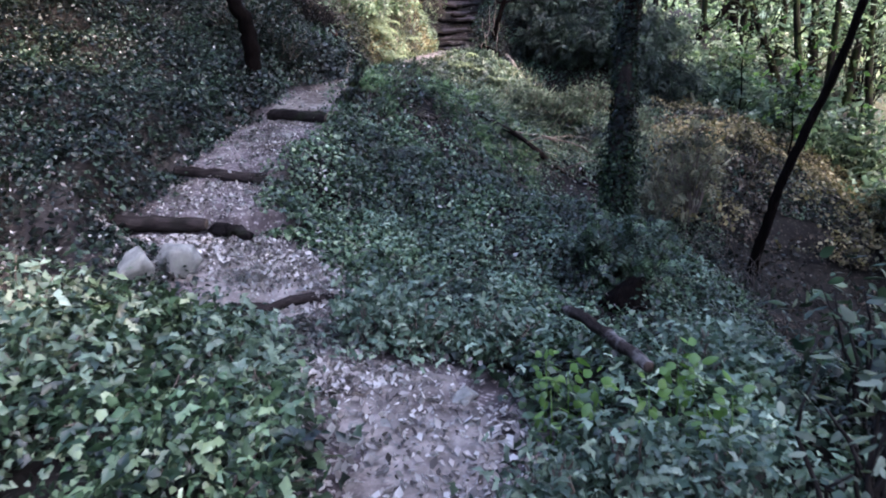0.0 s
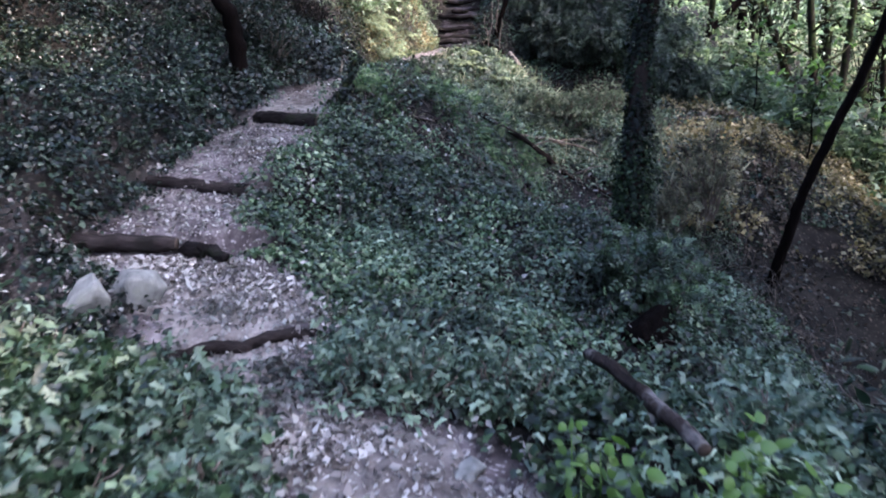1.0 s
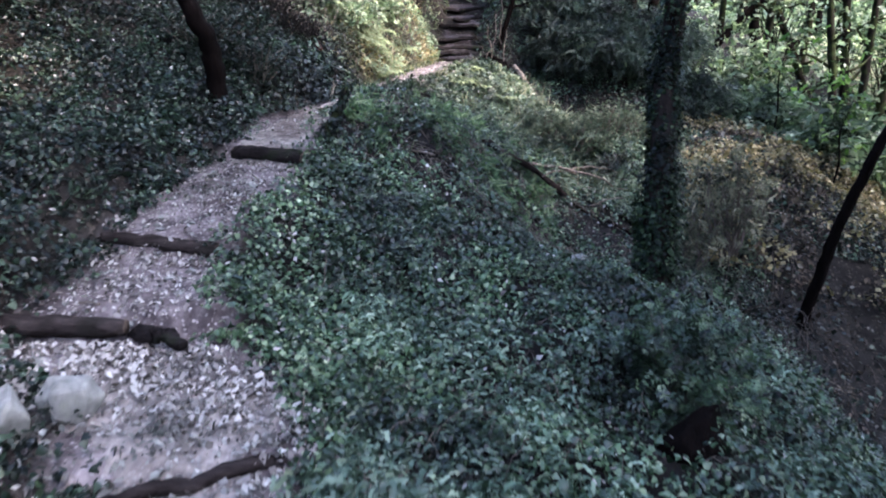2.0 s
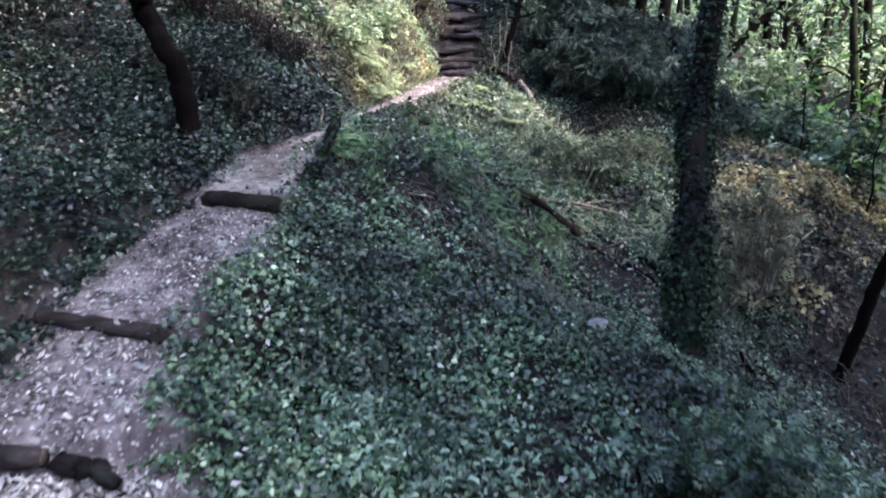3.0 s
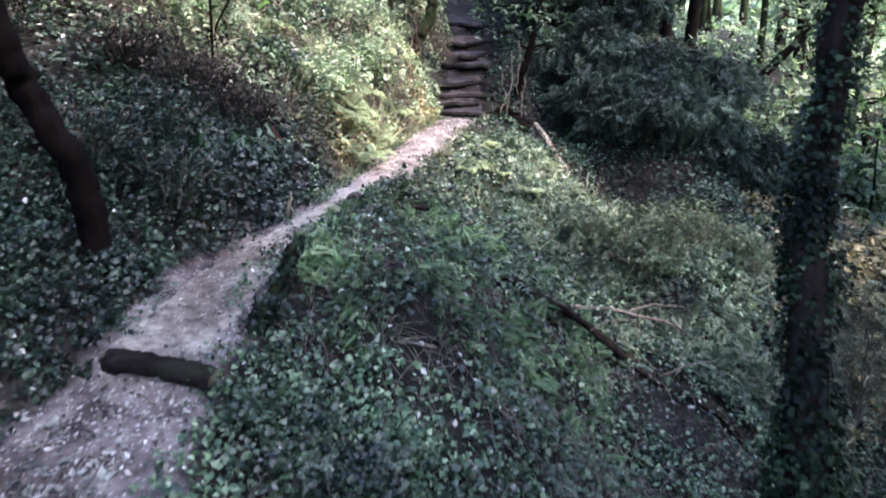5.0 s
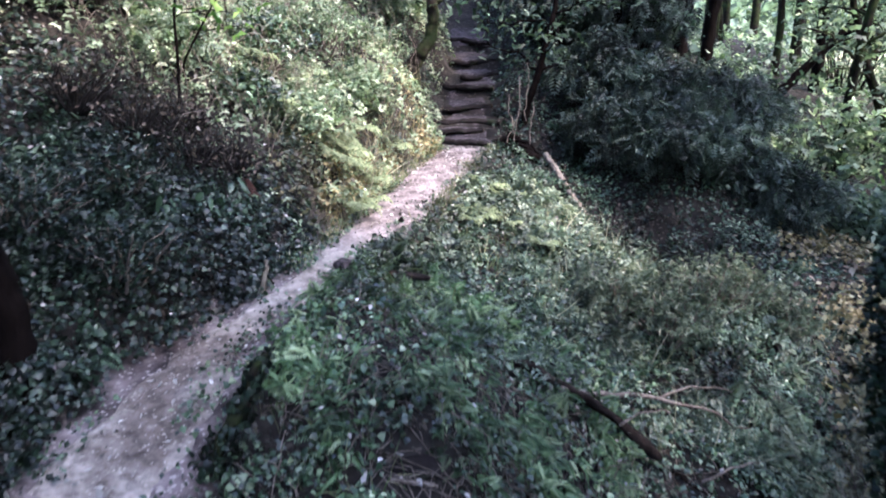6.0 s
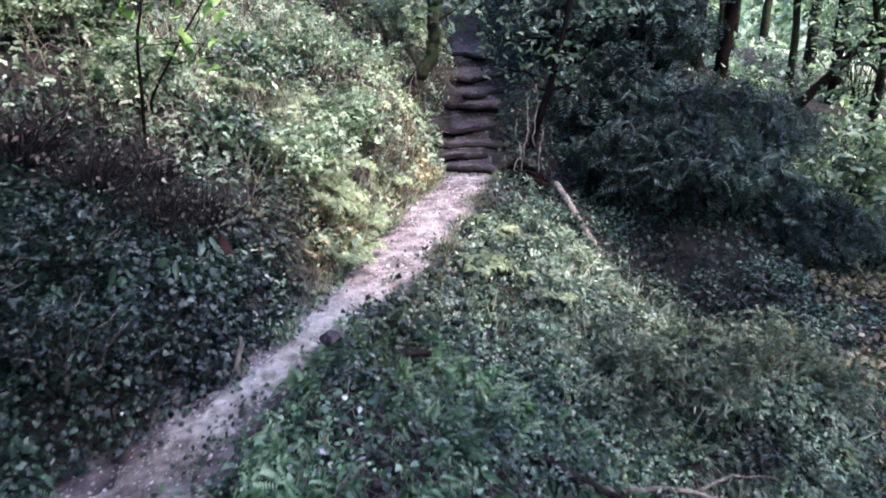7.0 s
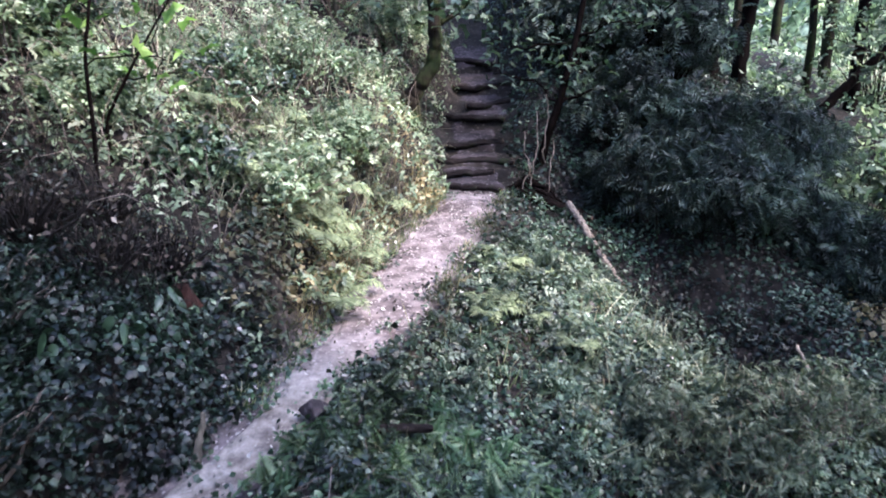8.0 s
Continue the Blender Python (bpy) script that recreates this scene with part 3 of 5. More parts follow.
def stone(name, loc, size, turn, seed, label, category="stone", group="", mat=None):
    """An angular broken stone: the hull of a few scattered points, its edges worn round."""
    rng = np.random.RandomState(seed)
    bm = bmesh.new()
    for k in range(15):
        q = rng.normal(0, 1, 3)
        q = q / np.linalg.norm(q) * rng.uniform(0.8, 1.05)
        bm.verts.new((q[0] * size[0], q[1] * size[1], q[2] * size[2]))
    hull = bmesh.ops.convex_hull(bm, input=bm.verts)
    bmesh.ops.delete(bm, geom=[g for g in set(hull["geom_interior"] + hull["geom_unused"]) if isinstance(g, bmesh.types.BMVert) and g.is_valid], context="VERTS")
    bmesh.ops.dissolve_limit(bm, angle_limit=0.3, verts=bm.verts, edges=bm.edges)
    bmesh.ops.bevel(bm, geom=bm.edges[:], offset=min(size) * 0.07, segments=1, affect="EDGES", clamp_overlap=True)
    bmesh.ops.triangulate(bm, faces=bm.faces)
    if size[0] > 0.09:
        bmesh.ops.subdivide_edges(bm, edges=bm.edges[:], cuts=1, use_grid_fill=True)
        for v in bm.verts:
            v.co += v.co.normalized() * size[0] * 0.05 * noise.noise(v.co * 14 + Vector((seed, 0, 0)))
    me = bpy.data.meshes.new(name)
    bm.to_mesh(me)
    bm.free()
    me.materials.append(mat or STONE)
    ob = new(name, me)
    ob.matrix_world = pose(*loc, *turn)
    return tagged(ob, label, category, group)


stone("rock", on_ground(-1.97, 4.95, 0.11), (0.18, 0.15, 0.19), (0, 8, 10), 3, "pale angular rock beside the path", "rock", "pale rocks by the path")
stone("rock", on_ground(-2.22, 4.72, 0.17), (0.21, 0.16, 0.21), (0, -14, 20), 23, "pale flat-faced rock sunk in ivy beside the path", "rock", "pale rocks by the path")
round_log("rotten_wood", (-1.96, 5.74, 0.36), (-1.6, 5.62, 0.3), 0.06, LOG, "dark crumbling stump end beside the log step", "wood", seed=12, taper=0.6, bend=0.09, ends=False)
stone("small_rock", on_ground(1.31, 8.25, 0.13), (0.12, 0.1, 0.09), (10, 0, 40), 14, "grey stone lying in the ivy on the bank", "rock")
for i, (sx, sy, ss) in enumerate([(-1.72, 4.3, 0.07), (-1.55, 4.22, 0.06), (-1.3, 4.35, 0.05), (-1.0, 4.3, 0.06), (-1.85, 4.4, 0.06), (0.12, 3.35, 0.1), (-0.25, 3.05, 0.06), (0.32, 2.9, 0.07), (-0.35, 3.5, 0.06),
                                  (-0.75, 4.1, 0.06), (-1.6, 6.25, 0.09), (-1.85, 6.5, 0.08), (-2.3, 7.1, 0.05), (-1.8, 7.6, 0.06), (-2.25, 8.35, 0.07), (-2.7, 5.55, 0.08), (-2.45, 5.5, 0.07)]):
    stone("path_stone", on_ground(sx, sy, ss * 0.25), (ss, ss * 0.8, ss * 0.5), (8 * i % 25, 5, 47 * i), 30 + i, "small pale stone half sunk in the path", "stone", "stones on the path")
r5 = random.Random(71)
for i in range(54):
    sy = r5.uniform(2.6, 8.5)
    sx, half = float(np.interp(sy, PATH[:, 1], PATH[:, 0])), float(np.interp(sy, PATH[:, 1], PATH[:, 3]))
    ss = r5.uniform(0.025, 0.075)
    stone("path_stone", on_ground(sx + r5.uniform(-0.9, 0.9) * half, sy, 0.018), (ss, ss * r5.uniform(0.6, 0.9), 0.022), (r5.uniform(-8, 8), r5.uniform(-8, 8), r5.uniform(0, 360)), 400 + i, "small pale stone half sunk in the path", "stone", "stones on the path")
# dark clods and an end of wood under the path's outer edge
for i, (sx, sy, ss) in enumerate([(-0.9, 11.52, 0.1), (-0.66, 11.4, 0.13), (-0.45, 11.52, 0.08)]):
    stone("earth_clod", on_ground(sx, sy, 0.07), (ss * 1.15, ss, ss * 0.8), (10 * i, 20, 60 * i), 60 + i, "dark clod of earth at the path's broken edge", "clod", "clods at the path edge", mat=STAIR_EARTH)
round_log("broken_branch", on_ground(-0.5, 11.3, 0.18), on_ground(-0.2, 11.46, 0.22), 0.028, LOG, "short broken piece of branch at the path edge", "branch", seed=41)
stone("rotten_stump", on_ground(-1.83, 11.95, 0.0), (0.16, 0.14, 0.2), (0, 10, 30), 66, "red-brown rotten stump in the dark bank", "stump", mat=ROT)

round_log("fallen_branch", on_ground(0.77, 4.1, 0.31), on_ground(0.92, 2.86, 0.27), 0.034, FLECKED, "fallen bark-covered branch lying in the ivy", "branch", seed=42, bend=0.025)
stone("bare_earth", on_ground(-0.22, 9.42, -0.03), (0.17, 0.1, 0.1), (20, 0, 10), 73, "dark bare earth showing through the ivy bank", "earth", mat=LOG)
round_log("grey_stick", on_ground(-0.36, 9.27, 0.1), on_ground(-0.1, 9.3, 0.1), 0.014, TWIG, "short grey stick caught on the bank", "stick", seed=47, bend=0.04, ends=False, sides=6)
round_log("fallen_log", on_ground(1.45, 16.5, 0.2), on_ground(1.85, 14.95, 0.17), 0.046, TWIG, "pale barkless fallen log on the slope", "log", seed=43, bend=0.02)
round_log("pale_stick", (3.34, 14.1, 0.77), (3.42, 13.72, 0.44), 0.016, PALE_WOOD, "pale bent stick lying on the ivy slope", "stick", seed=44, bend=0.05)
round_log("dark_stick", on_ground(3.4, 9.7, 0.12), on_ground(3.75, 8.7, 0.1), 0.03, BARK, "dark thin stick on the leaf-strewn slope", "stick", seed=45, bend=0.05)
round_log("dark_stick", on_ground(3.0, 9.2, 0.3), on_ground(3.2, 8.9, 0.05), 0.02, BARK, "dark thin stick on the leaf-strewn slope", "stick", seed=46, bend=0.05)


r4 = random.Random(64)
for i in range(16):
    ty = r4.uniform(2.4, 8.6)
    tx = float(np.interp(ty, PATH[:, 1], PATH[:, 0])) + r4.uniform(-0.35, 0.35)
    ta, tl = r4.uniform(0, 3.14), r4.uniform(0.07, 0.2)
    round_log("twig", on_ground(tx, ty, 0.035), on_ground(tx + tl * math.cos(ta), ty + tl * math.sin(ta), 0.035), r4.uniform(0.005, 0.009), TWIG, "short dry twig lying on the trodden path", "twig", "twigs on the path", seed=200 + i, bend=0.08, ends=False, sides=4)


def stake(name, foot, top, r, seed, mat, leaves, label):
    """A leaning dead stake with a splintered top, and ivy on it where there is any."""
    rng = np.random.RandomState(seed)
    p = stem_line(rng, foot, top, 0, 0.06, 11)
    v, f = tube(p - p[0], np.linspace(r, r * 0.55, 11) * (1 + rng.normal(0, 0.14, 11)), 9, 0.16, seed)
    ob = new(name, tri_mesh(name, v, f, True))
    ob.data.materials.append(mat)
    ob.location = p[0]
    if leaves:
        t, a = rng.rand(leaves) ** 1.5, rng.rand(leaves) * 6.28
        out = np.stack([np.cos(a), np.sin(a), 0.4 + 0 * a], -1)
        at = (p[-1] - p[0]) * t[:, None] + out * (r * (1.1 - 0.4 * t) + 0.1 * rng.rand(leaves) ** 2 * (1.1 - t))[:, None]
        v, f = placed(LOBED_SHAPE, at, np.array([0, 0, -1.0]) + rng.normal(0, 0.6, (leaves, 3)), out + rng.normal(0, 0.4, (leaves, 3)), 0.04 * (0.6 + rng.rand(leaves)))
        mesh_part("ivy", tri_mesh("ivy", v, f), IVY_DARK, ob, "dark ivy climbing the stake")
    return tagged(ob, label, "stake", "mossy stakes by the path")


stake("mossy_stake", on_ground(-1.3, 9.2, -0.05), (-1.02, 9.42, 1.66), 0.05, 3, MOSSY, 420, "dark splintered leaning stake half hidden in ivy")
stake("mossy_stake", (-1.49, 11.08, 1.28), (-1.49, 11.28, 1.6), 0.028, 4, GREEN_STAKE, 0, "thin bare stake with bright green moss on top")

# the root that juts from the spur, with its bare forks
ROOT_LINE = [(0.28, 11.1, 1.05), (0.43, 11.05, 0.93), (0.87, 10.95, 0.69), (1.3, 10.8, 0.42), (1.9, 10.6, 0.05), (2.45, 10.3, -0.22), (2.75, 10.0, -0.5)]


def forked_root():
    rng = np.random.RandomState(9)
    pts = np.array(ROOT_LINE, float)
    t = np.linspace(0, len(pts) - 1, 17)
    p = np.stack([np.interp(t, np.arange(len(pts)), pts[:, c]) for c in range(3)], -1) + np.cumsum(rng.normal(0, 0.026, (17, 3)), axis=0)
    p[:, 2] -= 0.035
    o = p[0].copy()
    v, f = tube(p - o, np.linspace(0.05, 0.024, 17) * (1 + rng.normal(0, 0.22, 17)), 9, 0.2, 2)
    ob = new("fallen_bough", tri_mesh("fallen_bough", v, f, True))
    ob.data.materials.append(BROWN_BARK)
    ob.location = o
    tagged(ob, "dark fallen bough with pale forks on the spur's edge", "bough")
    for k, (a, e, thick) in enumerate([((0.84, 10.96, 0.65), (1.84, 11.3, 0.36), 0.034), ((1.5, 11.16, 0.48), (2.5, 11.2, 0.16), 0.02), ((1.72, 11.24, 0.41), (2.45, 11.5, 0.34), 0.014), ((1.3, 10.82, 0.4), (1.75, 11.0, 0.42), 0.012),
                                       ((1.9, 10.6, 0.05), (2.4, 10.75, 0.12), 0.014)]):
        q = stem_line(rng, np.array(a) - o, np.array(e) - o, 0.03, 0.07, 9)
        v, f = tube(q, np.linspace(thick, thick * 0.4, 9), 7, 0.08, k)
        mesh_part("fork", tri_mesh("fork", v, f, True), TWIG, ob, "pale bare fork")


forked_root()


def root_tangle():
    """Dark roots and earth beside the foot of the stairway."""
    rng = np.random.RandomState(17)
    ob = new("root_tangle")
    ob.location = on_ground(1.0, 17.0)
    for k in range(9):
        a = rng.uniform(-0.5, 3.6)
        e = np.array([0.45 * math.cos(a) * rng.uniform(0.5, 1), -0.25 + 0.3 * math.sin(a), rng.uniform(-0.25, 0.0)])
        q = stem_line(rng, (rng.uniform(-0.1, 0.2), 0.1, 0.25 * rng.rand()), e, 0.1, 0.12, 8)
        v, f = tube(q, np.linspace(0.05, 0.015, 8), 6, 0.08, k)
        mesh_part("root", tri_mesh("root", v, f, True), BARK, ob)
    return tagged(ob, "dark knot of bare roots beside the stairway", "roots")


root_tangle()
round_log("rotten_log", (0.8, 16.8, 1.72), (1.75, 16.5, 1.42), 0.1, BARK, "dark rotten trunk lying beside the stairway", "log", seed=48, bend=0.04)
for i, (a, e) in enumerate([((0.99, 16.9, 2.12), (0.84, 16.7, 1.5)), ((1.2, 17.2, 2.98), (1.2, 17.0, 2.1)), ((1.08, 17.2, 2.76), (1.02, 16.9, 1.95)), ((0.92, 17.1, 2.5), (1.0, 16.85, 1.8)), ((1.3, 17.1, 2.4), (1.25, 16.9, 1.7))]):
    round_log("dead_sapling", e, a, 0.008, TWIG, "thin bare dead sapling beside the stairway", "sapling", "dead saplings by the stairway", seed=80 + i, bend=0.08, ends=False, sides=6)


# ---- trees ----
def leaf_cloud(rng, centres, radius, count, size, shape=KITE_SHAPE, droop=0.4, squash=0.7):
    c = np.asarray(centres)
    k = rng.randint(0, len(c), count)
    off = rng.normal(0, 1, (count, 3))
    off = off / np.linalg.norm(off, axis=1, keepdims=True) * (rng.rand(count, 1) ** 0.5) * radius
    off[:, 2] *= squash
    at = c[k] + off
    along = rng.normal(0, 1, (count, 3)) + np.array([0, 0, -droop]) + off / radius * 0.6
    facing = rng.normal(0, 0.6, (count, 3)) + np.array([0, 0, 0.9])
    return placed(shape, at, along, facing, size * (0.6 + 0.8 * rng.rand(count)))


def tree(name, loc, line, radii, seed, bark, leaf_mat, label, limbs=9, limb_from=0.45, limb_len=2.2, leaves=2600, leaf=0.12, category="tree", group="", sides=10, clump=0.75, rise=0.5):
    """A tree: trunk along a line of points from its foot, limbs with side twigs, and a crown of separate leaves round the twigs' ends."""
    rng = np.random.RandomState(seed)
    root = new(name)
    root.location = loc
    pts = np.array(line, float)
    t = np.linspace(0, len(pts) - 1, 6 * len(pts))
    p = np.stack([np.interp(t, np.arange(len(pts)), pts[:, c]) for c in range(3)], -1)
    k = np.array([1, 2, 3, 2, 1]) / 9
    p[2:-2] = np.stack([np.convolve(p[:, c], k, "valid") for c in range(3)], -1)
    p[1:-1, :2] += rng.normal(0, radii[0] * 0.08, (len(p) - 2, 2))
    r = np.interp(t, np.linspace(0, len(pts) - 1, len(radii)), radii)
    r[0] *= 1.35
    r[1] *= 1.12
    v, f = tube(p, r, sides, 0.05, seed)
    mesh_part("trunk", tri_mesh("trunk", v, f, True), bark, root)
    tips = []
    for i in range(limbs):
        a = limb_from + (1 - limb_from) * (i + rng.rand()) / max(1, limbs)
        j = min(len(p) - 2, int(a * (len(p) - 1)))
        ang = i * 2.4 + rng.uniform(-0.4, 0.4)
        ln = limb_len * rng.uniform(0.6, 1.15) * (1.1 - 0.5 * a)
        e = p[j] + ln * np.array([math.cos(ang), math.sin(ang), rng.uniform(0.1, 1.0) * rise])
        q = stem_line(rng, p[j], e, 0.1 * ln, 0.12, 8)
        pieces = [tube(q, np.linspace(max(0.006, r[j] * 0.45), 0.004, 8), 5, 0.03, i)]
        for s in range(3):
            w = q[3 + s + (s > 1)]
            e2 = w + ln * 0.4 * rng.normal(0, 0.7, 3) + np.array([0, 0, 0.1])
            q2 = stem_line(rng, w, e2, 0, 0.1, 5)
            pieces.append(tube(q2, np.linspace(min(0.012, r[j] * 0.4), 0.003, 5), 4, 0, s))
            tips += [q2[-1], q2[2]]
        tips += [q[-1], q[5]]
        v, f = joined(pieces)
        mesh_part("limb", tri_mesh("limb", v, f, True), bark, root)
    if leaves and tips:
        v, f = leaf_cloud(rng, tips, clump, leaves // 3, leaf * 1.8, TREFOIL_SHAPE)
        mesh_part("crown", tri_mesh("crown", v, f), leaf_mat, root)
    return tagged(root, label, category, group)


def clad(root, line, radii, rng, count, size, mat):
    """Ivy climbing round a trunk."""
    pts = np.array(line, float)
    t = rng.rand(count) ** 1.1 * (len(pts) - 1)
    c = np.stack([np.interp(t, np.arange(len(pts)), pts[:, k]) for k in range(3)], -1)
    r = np.interp(t, np.linspace(0, len(pts) - 1, len(radii)), radii)
    ang = rng.rand(count) * 2 * math.pi
    out = np.stack([np.cos(ang), np.sin(ang), 0 * ang], -1)
    mass = lumps(np.cos(ang) * 0.6 + 7, np.sin(ang) * 0.6 + c[:, 2] * 1.4, 0.5, 3, 3)
    bare = rng.rand(count) < np.clip((mass - 0.34) * 5, 0.08, 1) * np.clip(1.25 - 0.16 * c[:, 2], 0.3, 1)
    c, r, ang, out, mass = c[bare], r[bare], ang[bare], out[bare], mass[bare]
    count = len(c)
    swell = 0.012 + 0.34 * np.clip(mass - 0.38, 0, 0.5) * rng.rand(count) ** 0.6
    at = c + out * (r + swell)[:, None]
    v, f = placed(LOBED_SHAPE, at, np.array([0, 0, -0.8]) + out * 0.5 + rng.normal(0, 0.5, (count, 3)), out * 0.8 + rng.normal(0, 0.35, (count, 3)) + np.array([0, 0, 0.8]), size * (0.6 + 0.8 * rng.rand(count)))
    mesh_part("ivy", tri_mesh("ivy", v, f), mat, root, "dark ivy leaves climbing the trunk")


rng = np.random.RandomState(77)
foot = on_ground(2.1, 8.3)
# upper trunk bent so the unseen crown shades the left bank
IVY_TREE = [(0, 0, -0.1), (0.08, 0.3, 0.85), (0.22, 0.85, 1.8), (0.33, 1.2, 2.6), (0.46, 1.35, 4.0), (0.8, 0.6, 7.0), (1.2, -0.5, 13.0)]
ivy_tree = tree("ivy_tree", foot, IVY_TREE, [0.17, 0.145, 0.125, 0.115, 0.11, 0.1, 0.05], 51, BROWN_BARK, CROWN, "dark tree trunk clad in climbing ivy on the bank", limbs=13, limb_from=0.75, limb_len=3.4, leaves=7500, leaf=0.17)
clad(ivy_tree, IVY_TREE[:5], [0.17, 0.145, 0.125, 0.115, 0.11], rng, 8000, 0.045, TRUNK_IVY)

foot = on_ground(-2.56, 9.68)
# wide crown above the view added to shade the bank below
LEFT_TREE = [(0, 0, -0.15), (0.02, -0.02, 0.3), (-0.02, -0.05, 0.68), (-0.17, -0.1, 1.0), (-0.28, -0.15, 1.3), (-0.32, -0.2, 1.6), (-0.5, -0.3, 3.0), (-0.9, -0.4, 7.0), (-1.0, -0.4, 10.0)]
tree("crooked_tree", foot, LEFT_TREE, [0.11, 0.105, 0.105, 0.1, 0.1, 0.095, 0.09, 0.07, 0.04], 52, BARK, CROWN, "dark crooked bare tree trunk on the ivy bank", limbs=12, limb_from=0.8, limb_len=4.4, leaves=6500, leaf=0.13, clump=0.9)

foot = Vector((4.83, 10.5, -1.55))
# top curved back so its unseen crown shades the spur
THIN_TREE = [(0, 0, -0.4), (0.12, 0, 0.45), (0.28, 0, 1.25), (0.55, 0, 2.1), (0.9, 0, 3.0), (1.15, 0, 4.0), (1.3, -0.5, 7.0), (1.0, -1.0, 11.0)]
tree("leaning_tree", foot, THIN_TREE, [0.09, 0.078, 0.072, 0.068, 0.064, 0.06, 0.05, 0.025], 53, BARK, CROWN, "thin dark tree leaning out over the slope", limbs=14, limb_from=0.74, limb_len=2.6, leaves=2600, leaf=0.14)

foot = Vector((-0.57, 17.6, 2.6))
MOSS_TREE = [(0.02, 0, -0.3), (-0.08, 0.0, 0.2), (0.04, 0.0, 0.42), (0.25, 0.0, 0.7), (0.31, 0.0, 1.07), (0.28, 0.05, 1.6), (0.2, 0.3, 5.0), (0.1, 0.3, 8.5)]
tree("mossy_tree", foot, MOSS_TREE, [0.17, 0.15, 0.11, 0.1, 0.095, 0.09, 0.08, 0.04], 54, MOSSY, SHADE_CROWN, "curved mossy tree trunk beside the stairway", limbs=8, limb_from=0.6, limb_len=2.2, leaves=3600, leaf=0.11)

foot = Vector((-2.48, 12.4, 2.75))
tree("sapling", foot, [(0, 0, -0.2), (0.03, 0, 0.4), (0.05, -0.03, 0.8), (0.14, 0, 1.2), (0.2, 0.05, 2.4)], [0.016, 0.014, 0.012, 0.009, 0.005], 55, BARK, FRESH, "thin dark sapling with a few leaves on the bank", limbs=3,
     limb_from=0.4, limb_len=0.55, leaves=60, leaf=0.09, category="sapling", group="saplings", sides=6, clump=0.25)
foot = Vector((-2.5, 12.75, 2.75))
tree("sapling", foot, [(0, 0, -0.2), (-0.04, 0, 0.32), (0.11, -0.03, 0.54), (0.26, 0, 0.8), (0.6, 0.05, 1.3)], [0.013, 0.012, 0.011, 0.009, 0.005], 56, BARK, FRESH, "thin dark sapling with a few leaves on the bank", limbs=3,
     limb_from=0.5, limb_len=0.45, leaves=50, leaf=0.09, category="sapling", group="saplings", sides=6, clump=0.25)

for sx, sy, h, seed in [(6.2, 15.0, 2.2, 57), (7.5, 15.2, 2.6, 58), (6.6, 13.4, 1.5, 59), (8.6, 14.6, 2.4, 60)]:
    tree("sapling", on_ground(sx, sy), [(0, 0, -0.2), (0.08, 0, h * 0.3), (0.02, 0.05, h * 0.6), (0.15, 0, h)], [0.022, 0.018, 0.013, 0.006], seed, BARK, FRESH, "slim sapling with bright yellow-green leaves in the valley", limbs=6,
         limb_from=0.45, limb_len=0.7, leaves=150, leaf=0.11, category="sapling", group="bright valley saplings", sides=5, clump=0.28)

# woodland round about: a few kinds of tree, copied with a turn and a size of their own
KINDS = []
for k in range(4):
    r2 = np.random.RandomState(90 + k)
    h = 9.0 + k
    line = [(0, 0, -0.4)] + [(0.25 * r2.normal() * i * 0.5, 0.25 * r2.normal() * i * 0.5, h * i / 6) for i in range(1, 7)]
    KINDS.append((line, [0.17, 0.15, 0.14, 0.12, 0.1, 0.07, 0.03], 90 + k))
FAR_PLACES = [(10.5, 26.5), (11.5, 30.0), (16.0, 31.0), (3.0, 28.0), (-1.0, 29.0),
              (-4.5, 27.0), (-8.0, 23.0), (-7.5, 17.5), (-8.5, 12.5), (-7.0, 8.5), (-3.5, 23.5), (12.5, 36.0), (18.0, 37.0), (26.0, 35.0), (5.0, 34.0), (-2.0, 36.0), (-9.0, 30.0),
              (-6.0, 4.5), (33.0, 38.0), (21.0, 42.0), (40.0, 30.0), (10.0, 44.0), (7.0, 42.0), (9.0, 47.0), (11.5, 41.0), (13.0, 49.0), (5.0, 46.0), (15.0, 45.0), (8.5, 38.5), (6.2, 37.0), (30.0, 46.0), (-12.0, 18.0), (-5.5, 10.5)]
made = {}
for i, (tx, ty) in enumerate(FAR_PLACES):
    r3 = random.Random(300 + i)
    k = i % 4
    m = Matrix.Translation(on_ground(tx, ty)) @ pose(0, 0, 0, r3.uniform(-3, 3), r3.uniform(-3, 3), r3.uniform(0, 360)) @ Matrix.Scale(r3.uniform(0.85, 1.35), 4)
    if k not in made:
        line, radii, seed = KINDS[k]
        made[k] = tree("woodland_tree", (0, 0, 0), line, radii, seed, (BARK, MOSSY)[k % 2], CROWN, "tall slender woodland tree with dark trunk and light crown", limbs=16, limb_from=0.36, limb_len=2.9, leaves=4200, leaf=0.16,
                       group="woodland trees", clump=0.85)
        made[k].matrix_basis = m
        base_scale = m.to_scale()
        made[k].scale = base_scale
    else:
        loc, rot, sc = m.decompose()
        c = copy_thing(made[k], Matrix.LocRotScale(loc, rot, None))
        c.scale = sc


# tall trees added on the valley side and uphill, mostly out of view, whose crowns keep the sun off all but the bank
# ahead
tall = None
